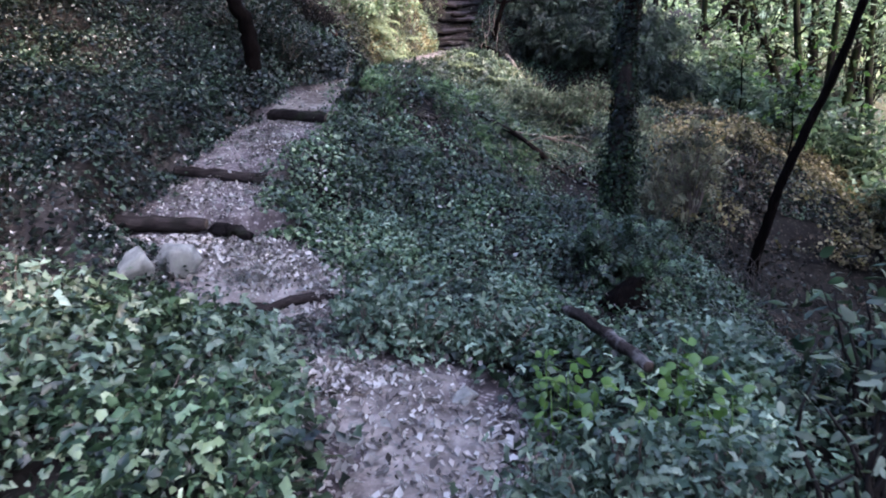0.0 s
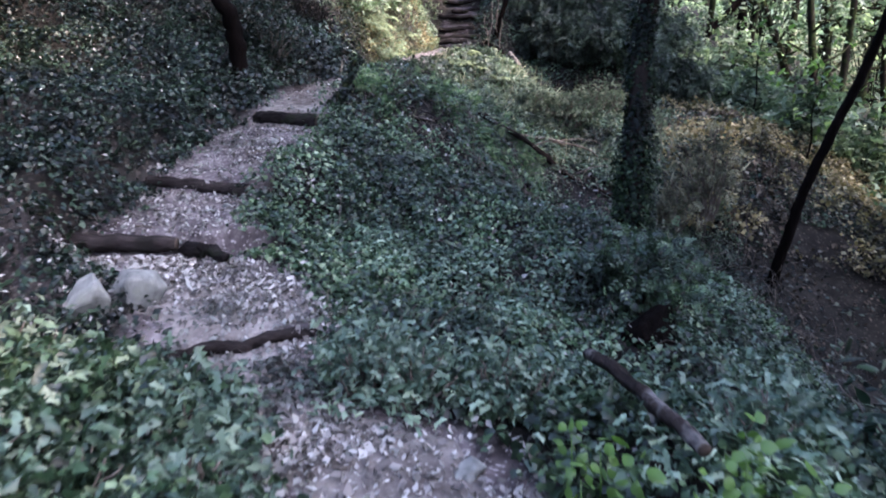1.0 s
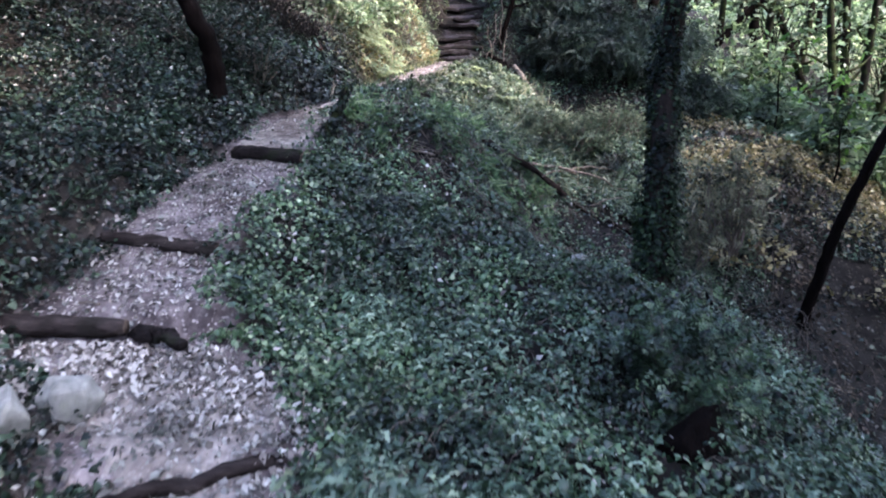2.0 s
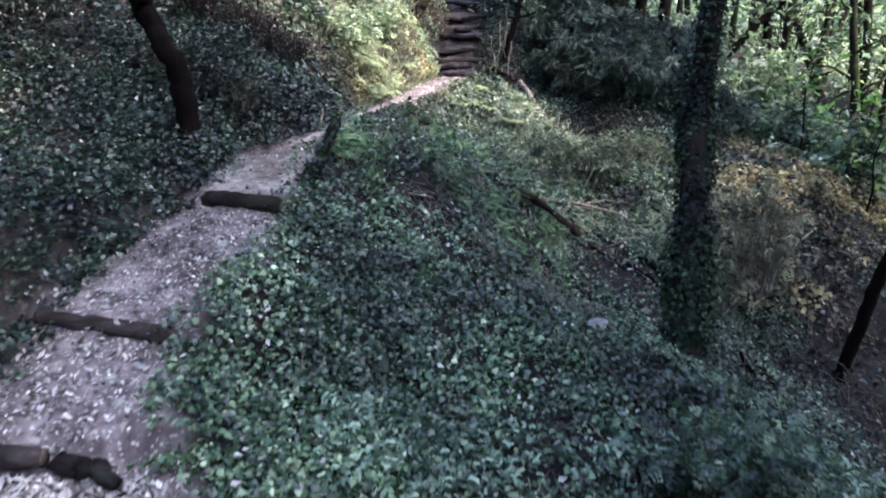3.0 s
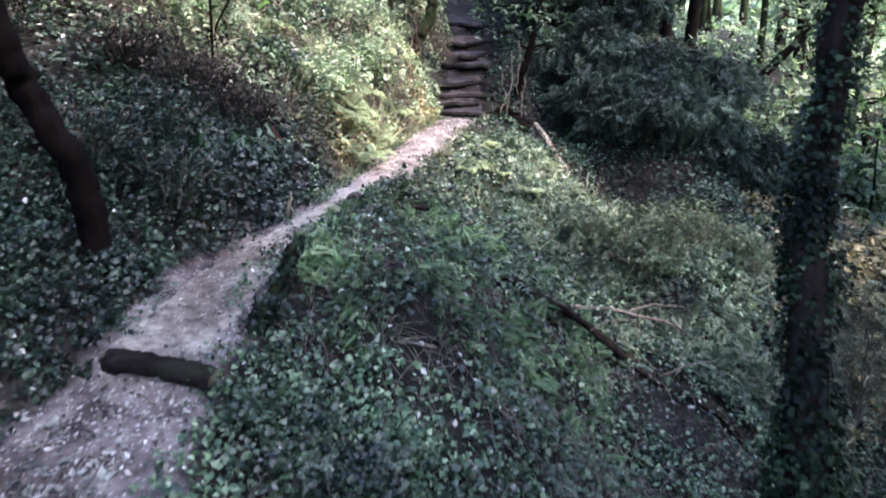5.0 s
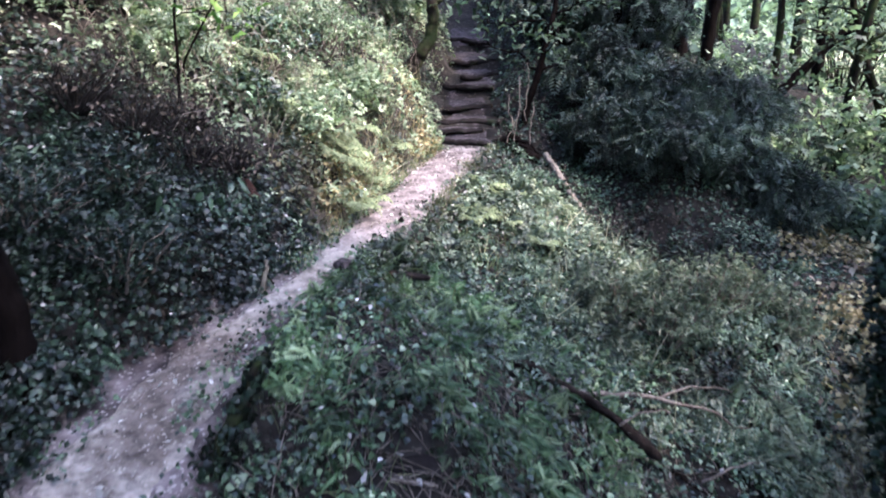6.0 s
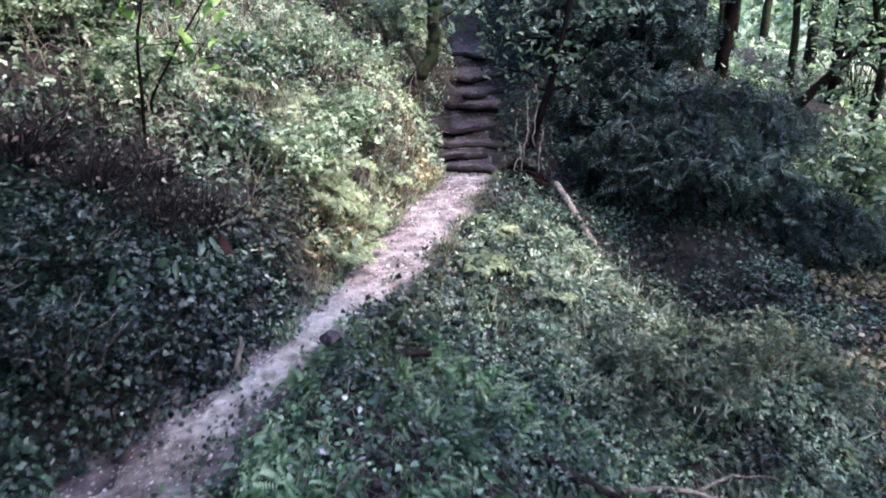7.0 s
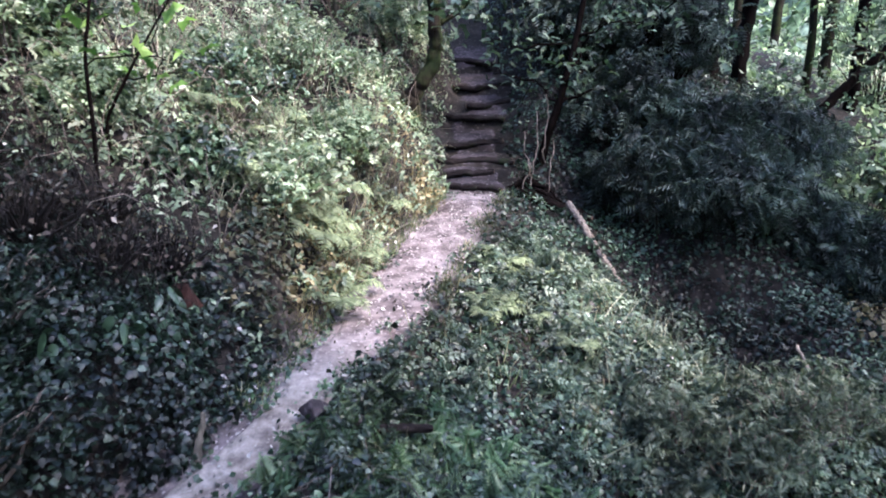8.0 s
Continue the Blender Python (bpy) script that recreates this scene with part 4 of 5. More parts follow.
for i, (tx, ty, top) in enumerate([(4.9, 3.4, 1.0), (7.4, 0.8, 1.0), (9.2, 4.4, 1.05), (12.2, 4.0, 1.1), (6.2, -2.4, 1.0), (10.0, -1.2, 1.05), (11.6, 13.4, 1.0), (10.8, 14.6, 1.0), (5.3, 5.9, 1.0), (10.8, 6.6, 1.0), (12.6, 7.4, 0.95), (-6.4, 6.4, 0.8), (-5.6, 11.0, 0.75), (-8.5, 9.5, 0.9), (-5.4, 7.6, 0.62), (-4.4, 6.2, 0.55), (-3.7, 4.9, 0.5), (-6.4, 9.6, 0.66), (-4.9, 11.5, 0.6), (-7.4, 12.2, 0.7)]):
    m = Matrix.Translation(on_ground(tx, ty)) @ pose(0, 0, 0, 0, 0, 77 * i)
    if tall is None:
        tall = tree("shade_tree", (0, 0, 0), [(0, 0, -0.4), (0.1, 0.1, 3), (-0.1, 0.2, 6), (0.1, 0, 9), (0.2, 0.1, 12), (0.1, 0, 16)], [0.26, 0.24, 0.22, 0.2, 0.15, 0.05], 190, BARK, CROWN, "tall dark tree added for shade with a high spreading crown", limbs=22,
                    limb_from=0.52, limb_len=4.2, leaves=12500, leaf=0.23, group="tall trees", clump=1.1, rise=0.35)
        tall.matrix_basis = m
    else:
        copy_thing(tall, m).scale = (top, top, top)

pole = None
for i, (tx, ty) in enumerate([(9.6, 19.0), (10.8, 20.2), (12.6, 20.8), (9.0, 22.0), (13.8, 18.6), (14.6, 21.4), (11.2, 24.4), (13.2, 26.0), (16.4, 23.0), (15.0, 27.6), (18.0, 26.4), (9.8, 27.6), (17.2, 20.6), (19.6, 22.4), (12.0, 31.0), (20.6, 31.0), (7.0, 26.0), (8.2, 28.4), (6.3, 30.0), (9.4, 31.2), (8.9, 35.0), (7.4, 38.0), (5.2, 30.6), (10.6, 34.0)]):
    m = Matrix.Translation(on_ground(tx, ty)) @ pose(0, 0, 0, (i * 7) % 9 - 4, (i * 5) % 11 - 5, 67 * i)
    if pole is None:
        pole = tree("slender_tree", (0, 0, 0), [(0, 0, -0.4), (0.15, 0.05, 2.2), (0.05, 0.2, 4.5), (0.25, 0.1, 7), (0.3, 0.2, 10)], [0.12, 0.1, 0.085, 0.065, 0.025], 195, MOSSY, CROWN, "slender curving tree stem in the valley", limbs=12, limb_from=0.25, limb_len=1.8,
                    leaves=700, leaf=0.13, group="slender valley trees", clump=0.6, sides=7)
        pole.matrix_basis = m
    else:
        copy_thing(pole, m)

# unseen thickets added round the walk to close the wood and block light from the low sky
thicket = None
for i in range(32):
    a = math.radians(78 + 207 * i / 31)
    reach = 13.0 + 5.0 * ((i * 37) % 10) / 10
    tx, ty = 0.5 + reach * math.sin(a), 5.0 + reach * math.cos(a)
    m = Matrix.Translation(on_ground(tx, ty)) @ pose(0, 0, 0, 0, 0, 53 * i)
    if thicket is None:
        thicket = tree("sky_screen_tree", (0, 0, 0), [(0, 0, -0.4), (0.1, 0, 1.5), (0.0, 0.2, 3.0), (0.2, 0.1, 5.0), (0.2, 0.2, 7.5)], [0.12, 0.1, 0.09, 0.07, 0.02], 198, BARK, CONIFER, "bushy young tree added out of view to block low sky light", limbs=16, limb_from=0.1, limb_len=2.6,
                       leaves=3600, leaf=0.26, group="bushy young trees", clump=0.9, sides=7, rise=0.4)
        thicket.matrix_basis = m
    else:
        copy_thing(thicket, m)

# trunks of its own shape, seen between the slope and the sky; their unseen tops lean over to shade the slope
for k, (fx, fy, fz, line) in enumerate([(5.95, 22.9, 2.4, [(0, 0, -0.5), (0.05, 0, 0.9), (0.15, 0, 2.1), (0.3, -1.0, 6.0), (0.2, -3.4, 10.0)]), (5.29, 22.6, 2.9, [(0, 0, -0.5), (0, 0, 0.8), (0.02, 0, 1.6), (0.1, -1.4, 6.0), (0.0, -4.2, 10.0)]),
                                        (4.7, 22.6, 2.9, [(0, 0, -0.5), (0.1, 0, 0.8), (0.17, 0, 1.5), (0.1, -1.4, 6.0), (-0.6, -3.6, 9.5)]), (4.2, 22.6, 2.8, [(0, 0, -0.5), (0.08, 0, 0.6), (0.16, 0, 1.1), (-0.2, -1.2, 6.0), (-1.4, -3.0, 9.0)])]):
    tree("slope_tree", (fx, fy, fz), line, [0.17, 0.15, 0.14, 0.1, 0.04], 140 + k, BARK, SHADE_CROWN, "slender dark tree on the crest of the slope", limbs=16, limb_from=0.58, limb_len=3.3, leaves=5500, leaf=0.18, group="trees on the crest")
tree("leaning_bough_tree", (7.6, 24.0, 1.4), [(0, 0, -0.8), (0.25, 0, 0.3), (1.0, 0, 0.95), (1.65, 0, 1.7), (2.1, 0, 2.1), (3.6, 0.2, 4.0), (5.0, 0.3, 7.0)], [0.13, 0.12, 0.115, 0.105, 0.1, 0.08, 0.04], 150, BARK, CROWN,
     "dark tree leaning far out over the valley", limbs=9, limb_from=0.5, limb_len=2.0, leaves=1200, leaf=0.13)
for k, line in enumerate([[(0, 0, -1.2), (-0.2, 0, 2.4), (-0.55, 0, 5.3), (-0.8, 0.2, 9.0)], [(-0.1, 0.3, -1.2), (-0.75, 0.3, 1.3), (-1.4, 0.3, 3.1), (-2.3, 0.4, 5.0), (-3.2, 0.5, 8.0)], [(0.5, -0.2, -1.2), (0.9, 0, 2.4), (1.0, 0, 5.3), (1.3, 0.2, 9.0)]]):
    tree("valley_tree", (11.6, 22.0, -1.8), line, [0.15, 0.13, 0.1, 0.04], 160 + k, MOSSY, CROWN, "thin curved tree stem rising from the valley", limbs=10, limb_from=0.4, limb_len=2.2, leaves=1500, leaf=0.14, group="valley trees")
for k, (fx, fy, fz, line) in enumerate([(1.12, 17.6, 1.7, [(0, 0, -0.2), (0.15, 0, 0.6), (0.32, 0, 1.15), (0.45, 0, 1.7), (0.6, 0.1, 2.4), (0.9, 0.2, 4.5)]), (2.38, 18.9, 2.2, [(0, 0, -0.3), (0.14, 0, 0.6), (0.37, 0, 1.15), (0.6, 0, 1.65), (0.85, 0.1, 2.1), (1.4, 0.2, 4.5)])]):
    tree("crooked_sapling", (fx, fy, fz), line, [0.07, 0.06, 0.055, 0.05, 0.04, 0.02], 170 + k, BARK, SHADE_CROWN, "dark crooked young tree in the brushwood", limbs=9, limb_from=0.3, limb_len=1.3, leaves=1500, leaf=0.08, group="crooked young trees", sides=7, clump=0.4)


# ---- shrubs ----
def shrub(name, loc, rng, wide, high, stems, leaves, leaf, mat, label, category="shrub", group="", shape=BROAD_SHAPE, stem_mat=None, clump=0.22, droop=0.3):
    root = new(name)
    root.location = loc
    pieces, tips = [], []
    for i in range(stems):
        ang, out = rng.rand() * 6.28, rng.rand() ** 0.6
        e = np.array([wide * out * math.cos(ang), wide * out * math.sin(ang), high * (1.05 - 0.5 * out ** 2) * rng.uniform(0.7, 1.1)])
        s = np.array([e[0] * 0.2, e[1] * 0.2, -0.05])
        q = stem_line(rng, s, e, 0.08 * high, 0.1, 7)
        pieces.append(tube(q, np.linspace(0.014, 0.004, 7), 4, 0, i))
        tips += [q[-1], q[4], q[5]]
        if i % 2:
            tips.append(q[3])
    v, f = joined(pieces)
    tagged(mesh_part("branchwork", tri_mesh("branchwork", v, f, True), stem_mat or TWIG, root), kind="stuff")
    v, f = leaf_cloud(rng, tips, clump, leaves, leaf, shape, droop, 0.8)
    tagged(mesh_part("foliage", tri_mesh("foliage", v, f), mat, root), kind="stuff")
    return tagged(root, label, category, group)


rng = np.random.RandomState(12)
for sx, sy, w in [(-0.3, 4.15, 0.3), (-0.15, 3.9, 0.26), (-0.4, 3.98, 0.22), (-0.36, 4.42, 0.26), (0.35, 3.95, 0.3), (-1.55, 3.7, 0.26), (-1.36, 3.42, 0.26), (-1.1, 3.22, 0.22), (-1.07, 3.46, 0.22), (-0.98, 2.98, 0.24), (-0.85, 2.68, 0.22), (0.42, 2.3, 0.22), (0.72, 2.36, 0.24), (1.02, 2.3, 0.24), (1.3, 3.3, 0.3), (1.6, 3.6, 0.3)]:
    shrub("ivy_tuft", on_ground(sx, sy), rng, w, 0.32, 24, 480, 0.075, BLUE_TUFT, "blue-green ivy tuft hanging over the path's edge", "ivy tuft", "ivy tufts by the path", TREFOIL_SHAPE, droop=0.7)
# black lump gives the hollow its shade; there is no real opening
stone("hollow_shade", on_ground(1.55, 5.3, 0.1), (0.4, 0.2, 0.2), (0, 0, 20), 71, "near-black lump put in for the shade of a hollow under the shrub", "hollow", mat=BARK)
shrub("low_shrub", on_ground(1.62, 5.95), rng, 0.55, 0.55, 34, 1300, 0.1, IVY, "low dark green shrub with a hollow under it", shape=SPRIG_SHAPE)
shrub("twiggy_bush", on_ground(4.05, 11.3), rng, 0.5, 1.6, 36, 260, 0.15, STRAW, "grey-green twiggy bush on the slope", shape=SPRAY_SHAPE)
shrub("twiggy_bush", on_ground(3.45, 11.0), rng, 0.4, 0.9, 24, 160, 0.15, STRAW, "grey-green twiggy bush on the slope", shape=SPRAY_SHAPE)
shrub("leafy_shrub", on_ground(2.6, 4.0), rng, 0.7, 0.55, 22, 600, 0.09, IVY_GREEN, "broad-leaved shrub growing beside the path", clump=0.3)
shrub("leafy_shrub", on_ground(2.12, 2.95), rng, 0.6, 0.9, 12, 260, 0.075, IVY_BANK, "broad-leaved shrub growing beside the path", stem_mat=STEM, clump=0.3)
for sx, sy, top, mat in [(-2.15, 3.85, 0.52, GREY_GREEN), (-2.6, 3.95, 0.55, BLUE_TUFT), (-3.1, 4.1, 0.6, GREY_GREEN), (-2.4, 3.3, 0.55, GREY_GREEN), (-1.75, 2.85, 0.6, BLUE_TUFT), (-1.7, 3.5, 0.45, IVY_BANK), (-1.25, 2.6, 0.5, IVY_BANK), (-2.1, 2.4, 0.65, IVY_BANK), (-0.85, 2.2, 0.42, IVY_BANK), (-3.5, 4.3, 0.62, GREY_GREEN)]:
    foot = on_ground(sx, sy)
    shrub("low_bramble", foot, rng, 0.42, max(0.25, top - foot.z), 30, 420, 0.1, mat, "low arching bramble bush over the ivy by the path", "bramble", "brambles beside the path", TREFOIL_SHAPE, droop=0.6)
for sx, sy, top in [(1.25, 1.75, 1.0), (1.6, 2.2, 0.95)]:
    foot = on_ground(sx, sy)
    shrub("leafy_shrub", foot, rng, 0.36, top - foot.z, 9, 60, 0.06, GREY_GREEN, "slender shrub with scattered pale leaves by the path", stem_mat=STEM, clump=0.22)
for sx, sy, w, h in [(2.05, 12.1, 0.4, 0.45), (2.5, 12.5, 0.45, 0.55), (2.95, 12.9, 0.45, 0.6), (1.55, 12.4, 0.35, 0.35), (3.4, 12.7, 0.45, 0.5)]:
    shrub("feathery_bush", on_ground(sx, sy), rng, w, h, 30, 750, 0.088, FEATHERY, "soft grey-green feathery bush on the crest of the spur", "bush", "feathery bushes on the spur", FROND_SHAPE, clump=0.2)
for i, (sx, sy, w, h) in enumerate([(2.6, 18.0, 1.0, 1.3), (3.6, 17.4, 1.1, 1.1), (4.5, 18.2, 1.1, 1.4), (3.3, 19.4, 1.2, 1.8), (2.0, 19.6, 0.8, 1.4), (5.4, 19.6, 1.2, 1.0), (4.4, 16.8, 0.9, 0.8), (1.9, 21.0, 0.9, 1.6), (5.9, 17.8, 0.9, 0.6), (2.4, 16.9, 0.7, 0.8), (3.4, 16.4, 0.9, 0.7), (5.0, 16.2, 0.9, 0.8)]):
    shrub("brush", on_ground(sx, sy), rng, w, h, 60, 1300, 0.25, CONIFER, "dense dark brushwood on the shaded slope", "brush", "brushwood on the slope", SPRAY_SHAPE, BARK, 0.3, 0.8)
for i, (sx, sy, w, h) in enumerate([(7.6, 20.2, 1.5, 2.2), (13.2, 22.6, 2.2, 4.5), (15.4, 24.4, 2.4, 5.0),
                                 (8.4, 14.4, 1.0, 1.3), (17.6, 19.0, 2.4, 4.5), (11.8, 27.5, 2.4, 5.0), (17.0, 28.0, 2.6, 5.5), (8.8, 11.8, 1.2, 1.6), (6.3, 15.8, 0.8, 1.1), (7.1, 14.6, 0.8, 1.1)]):
    shrub("valley_bush", on_ground(sx, sy), rng, w, h, 60, 1000, 0.24, CROWN, "tall leafy light green bush in the valley", "bush", "leafy bushes in the valley", TREFOIL_SHAPE, BARK, 0.5)
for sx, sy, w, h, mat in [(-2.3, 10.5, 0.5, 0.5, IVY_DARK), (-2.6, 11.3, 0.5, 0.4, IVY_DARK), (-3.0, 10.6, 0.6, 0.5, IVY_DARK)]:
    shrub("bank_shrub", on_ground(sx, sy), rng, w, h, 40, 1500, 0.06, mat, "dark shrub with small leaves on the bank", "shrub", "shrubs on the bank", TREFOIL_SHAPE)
for sx, sy, w, h in [(-3.1, 11.75, 0.5, 0.4), (-2.65, 11.8, 0.45, 0.36), (-2.25, 11.9, 0.4, 0.34), (-1.95, 12.15, 0.32, 0.32), (-2.4, 12.2, 0.4, 0.3)]:
    shrub("dead_thicket", on_ground(sx, sy), rng, w, h, 70, 200, 0.05, RUST, "dark leafless thicket of dead bramble stems", "thicket", "dead thickets on the bank", CURL_SHAPE, STEM)
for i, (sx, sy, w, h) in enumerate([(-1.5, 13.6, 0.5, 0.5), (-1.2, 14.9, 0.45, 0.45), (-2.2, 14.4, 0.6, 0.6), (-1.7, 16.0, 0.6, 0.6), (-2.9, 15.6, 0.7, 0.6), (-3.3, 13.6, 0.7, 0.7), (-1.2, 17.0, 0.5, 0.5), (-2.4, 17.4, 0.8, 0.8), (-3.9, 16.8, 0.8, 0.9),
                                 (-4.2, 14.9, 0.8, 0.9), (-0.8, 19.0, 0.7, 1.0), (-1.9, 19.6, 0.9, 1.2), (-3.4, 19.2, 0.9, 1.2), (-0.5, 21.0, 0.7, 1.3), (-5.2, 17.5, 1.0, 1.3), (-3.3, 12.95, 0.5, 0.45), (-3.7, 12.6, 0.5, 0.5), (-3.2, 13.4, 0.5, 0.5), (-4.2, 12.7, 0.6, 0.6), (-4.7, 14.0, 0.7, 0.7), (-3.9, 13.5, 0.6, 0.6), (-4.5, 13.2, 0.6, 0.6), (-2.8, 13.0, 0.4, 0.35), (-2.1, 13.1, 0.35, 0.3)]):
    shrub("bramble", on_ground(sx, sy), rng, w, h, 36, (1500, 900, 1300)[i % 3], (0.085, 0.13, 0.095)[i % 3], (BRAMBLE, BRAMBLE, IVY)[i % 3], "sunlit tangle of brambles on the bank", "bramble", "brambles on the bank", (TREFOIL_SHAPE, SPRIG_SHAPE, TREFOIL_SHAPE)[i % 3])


def fern(loc, rng, fronds, length, mat=FERN, label="yellow-green fern growing on the sunlit bank", group="ferns on the bank"):
    root = new("fern")
    up = Vector(ground_normal(np.array(loc[0]), np.array(loc[1]), 0.3)) * 0.8 + Vector((0, 0, 0.55))
    root.matrix_world = Matrix.Translation(loc) @ up.to_track_quat("Z", "Y").to_matrix().to_4x4()
    for i in range(fronds):
        ang = i * 6.28 / fronds + rng.uniform(-0.3, 0.3)
        ln = length * rng.uniform(0.75, 1.15)
        t = np.linspace(0, 1, 22)
        reach, rise = ln * 0.75 * t, ln * (1.15 * t - 0.85 * t ** 2.4)
        p = np.stack([math.cos(ang) * reach, math.sin(ang) * reach, rise], -1)
        pieces = [tube(p, np.linspace(0.004, 0.0015, 22), 3)]
        d = np.gradient(p, axis=0)
        across = np.array([-math.sin(ang), math.cos(ang), 0.0])
        for sgn in (-1, 1):
            along = across * sgn + d[3:] / np.linalg.norm(d[3:], axis=1, keepdims=True) * 0.35 + np.stack([0 * t[3:], 0 * t[3:], rng.uniform(-0.35, 0.05, 19)], -1)
            s = ln * 0.24 * np.sin(np.linspace(0.75, 3.05, 19)) * rng.uniform(0.85, 1.1, 19)
            pieces.append(placed(OVAL_SHAPE, p[3:], along, np.tile([0, 0, 1.0], (19, 1)) + rng.normal(0, 0.15, (19, 3)), s, s * 0.5))
        v, f = joined(pieces)
        mesh_part("frond", tri_mesh("frond", v, f), mat, root)
    return tagged(root, label, "fern", group)


for fx, fy, n, ln in [(-1.3, 13.65, 8, 0.5), (-1.5, 13.9, 8, 0.5), (-1.15, 13.75, 7, 0.4), (0.42, 14.05, 7, 0.36), (0.3, 13.3, 6, 0.32), (-1.05, 13.0, 7, 0.5), (-1.3, 13.4, 8, 0.55), (-0.95, 13.9, 6, 0.45), (-1.6, 14.3, 8, 0.55), (-1.2, 14.3, 7, 0.5), (-0.8, 15.0, 6, 0.4), (-1.5, 15.2, 7, 0.5), (-2.0, 13.2, 7, 0.5), (-0.95, 13.35, 6, 0.4), (0.3, 13.9, 7, 0.4), (0.62, 13.95, 6, 0.36), (0.22, 13.2, 6, 0.34), (0.6, 13.3, 6, 0.32), (0.95, 13.1, 6, 0.34),
                      (-1.75, 13.5, 8, 0.5), (-2.3, 13.9, 8, 0.5), (-1.1, 15.6, 7, 0.45), (-1.9, 15.0, 8, 0.5), (-2.7, 14.6, 8, 0.55)]:
    fern(on_ground(fx, fy, 0.02), rng, n, ln)

for fx, fy, n, ln in [(-0.34, 8.45, 5, 0.2), (-0.36, 7.5, 5, 0.18), (0.05, 7.9, 4, 0.16), (0.7, 8.6, 5, 0.18), (-0.75, 8.3, 4, 0.17)]:
    fern(on_ground(fx, fy, 0.1), rng, n, ln, GREY_GREEN, "small pale blue-green fern hanging in the ivy", "small ferns in the ivy")

# drooping broad-leaved plants on the dark bank
for i, (sx, sy) in enumerate([(-1.95, 11.45), (-2.2, 11.15), (-1.85, 11.8), (-2.5, 10.8)]):
    root = new("broad_leaved_plant")
    root.location = on_ground(sx, sy, 0.02)
    for k in range(13):
        a = k * 2.4 + i
        at = np.array([[0.05 * math.cos(a), 0.05 * math.sin(a), 0.06 + 0.014 * k]])
        v, f = placed(BROAD_SHAPE, at, np.array([[math.cos(a), math.sin(a), rng.uniform(-1.6, -0.3)]]), np.array([[rng.normal(0, 0.4), rng.normal(0, 0.4), 1.0]]), np.array([rng.uniform(0.09, 0.16)]), np.array([rng.uniform(0.1, 0.15)]))
        mesh_part("leaf", tri_mesh("leaf", v, f), IVY, root)
    tagged(root, "drooping broad-leaved green plant on the dark bank", "plant", "broad-leaved plants")

# bright broad-leaved seedlings beside the path
for i, (sx, sy) in enumerate([(0.5, 3.1), (0.58, 2.95), (0.66, 2.75), (1.0, 2.7), (1.12, 2.85), (1.2, 2.6), (0.85, 2.6), (0.48, 2.8), (1.05, 2.5)]):
    root = new("seedling")
    root.location = on_ground(sx, sy)
    for k in range(19):
        a = k * 2.4 + i + rng.uniform(-0.8, 0.8)
        at = np.array([[0.03 * math.cos(a), 0.03 * math.sin(a), 0.06 + 0.02 * k]])
        v, f = placed(BROAD_SHAPE, at, np.array([[math.cos(a), math.sin(a), rng.uniform(-0.9, 1.0)]]), np.array([[rng.normal(0, 0.8), rng.normal(-0.3, 0.6), 0.8]]), np.array([rng.uniform(0.035, 0.085)]), np.array([rng.uniform(0.04, 0.11)]))
        mesh_part("leaf", tri_mesh("leaf", v, f), FRESH, root)
    v, f = tube([(0, 0, -0.02), (0.01, 0, 0.18), (0, 0.01, 0.34)], [0.005, 0.004, 0.003], 5)
    mesh_part("stem", tri_mesh("stem", v, f), FRESH, root)
    tagged(root, "bright green broad-leaved seedling beside the path", "seedling", "seedlings beside the path")

# ---- ground cover ----
rng = np.random.RandomState(21)
x, y = spread(rng, 30000, -4.2, -0.1, 0.6, 4.5, lambda x, y: off_path(x, y, 0.02) * (near_path(x, y)[3] < 0) * np.clip((4.25 + 0.25 * lumps(x, y, 0.6, 2, 5) - y) / 0.25, 0, 1) * np.clip((x + 4.2) * 1.5 + lumps(x, y, 0.7, 2, 5) - 0.4, 0, 1) * np.clip((y - 0.6) * 1.5 + lumps(x, y, 0.7, 2, 6) - 0.4, 0, 1))
leaf_cover("ivy_near_path", rng, x, y, 0.037, 0.36, IVY, "thick glossy ivy growing knee-high by the path", "ivy", LOBED_SHAPE, 0.25, 0.03, 0.4, 0.7)
x, y = spread(rng, 24000, -4.2, -0.7, 1.2, 4.6, lambda x, y: off_path(x, y, 0.05) * (near_path(x, y)[3] < 0) * np.clip((4.4 - y) / 0.25, 0, 1) * np.clip(lumps(x, y, 0.7, 2, 47) * 4 - 1.6 + 0.35 * (y - 3), 0, 1))
leaf_cover("bramble_near_path", rng, x, y, 0.088, 0.4, IVY_BANK, "bramble leaves in threes over the ivy by the path", "bramble", TREFOIL_SHAPE, 0.35, 0.06, 0.4)
x, y = spread(rng, 28000, -0.9, 4.5, 0.8, 4.6, lambda x, y: off_path(x, y, 0.02) * (near_path(x, y)[3] > 0) * np.clip((4.5 - x) * 1.2 + lumps(x, y, 0.7, 2, 5) - 0.4, 0, 1) * np.clip((y - 0.8) * 1.5 + lumps(x, y, 0.7, 2, 6) - 0.4, 0, 1))
leaf_cover("ivy_below_path", rng, x, y, 0.054, 0.2, IVY, "ivy spreading over the slope below the path", "ivy", LOBED_SHAPE, 0.45, 0.02)
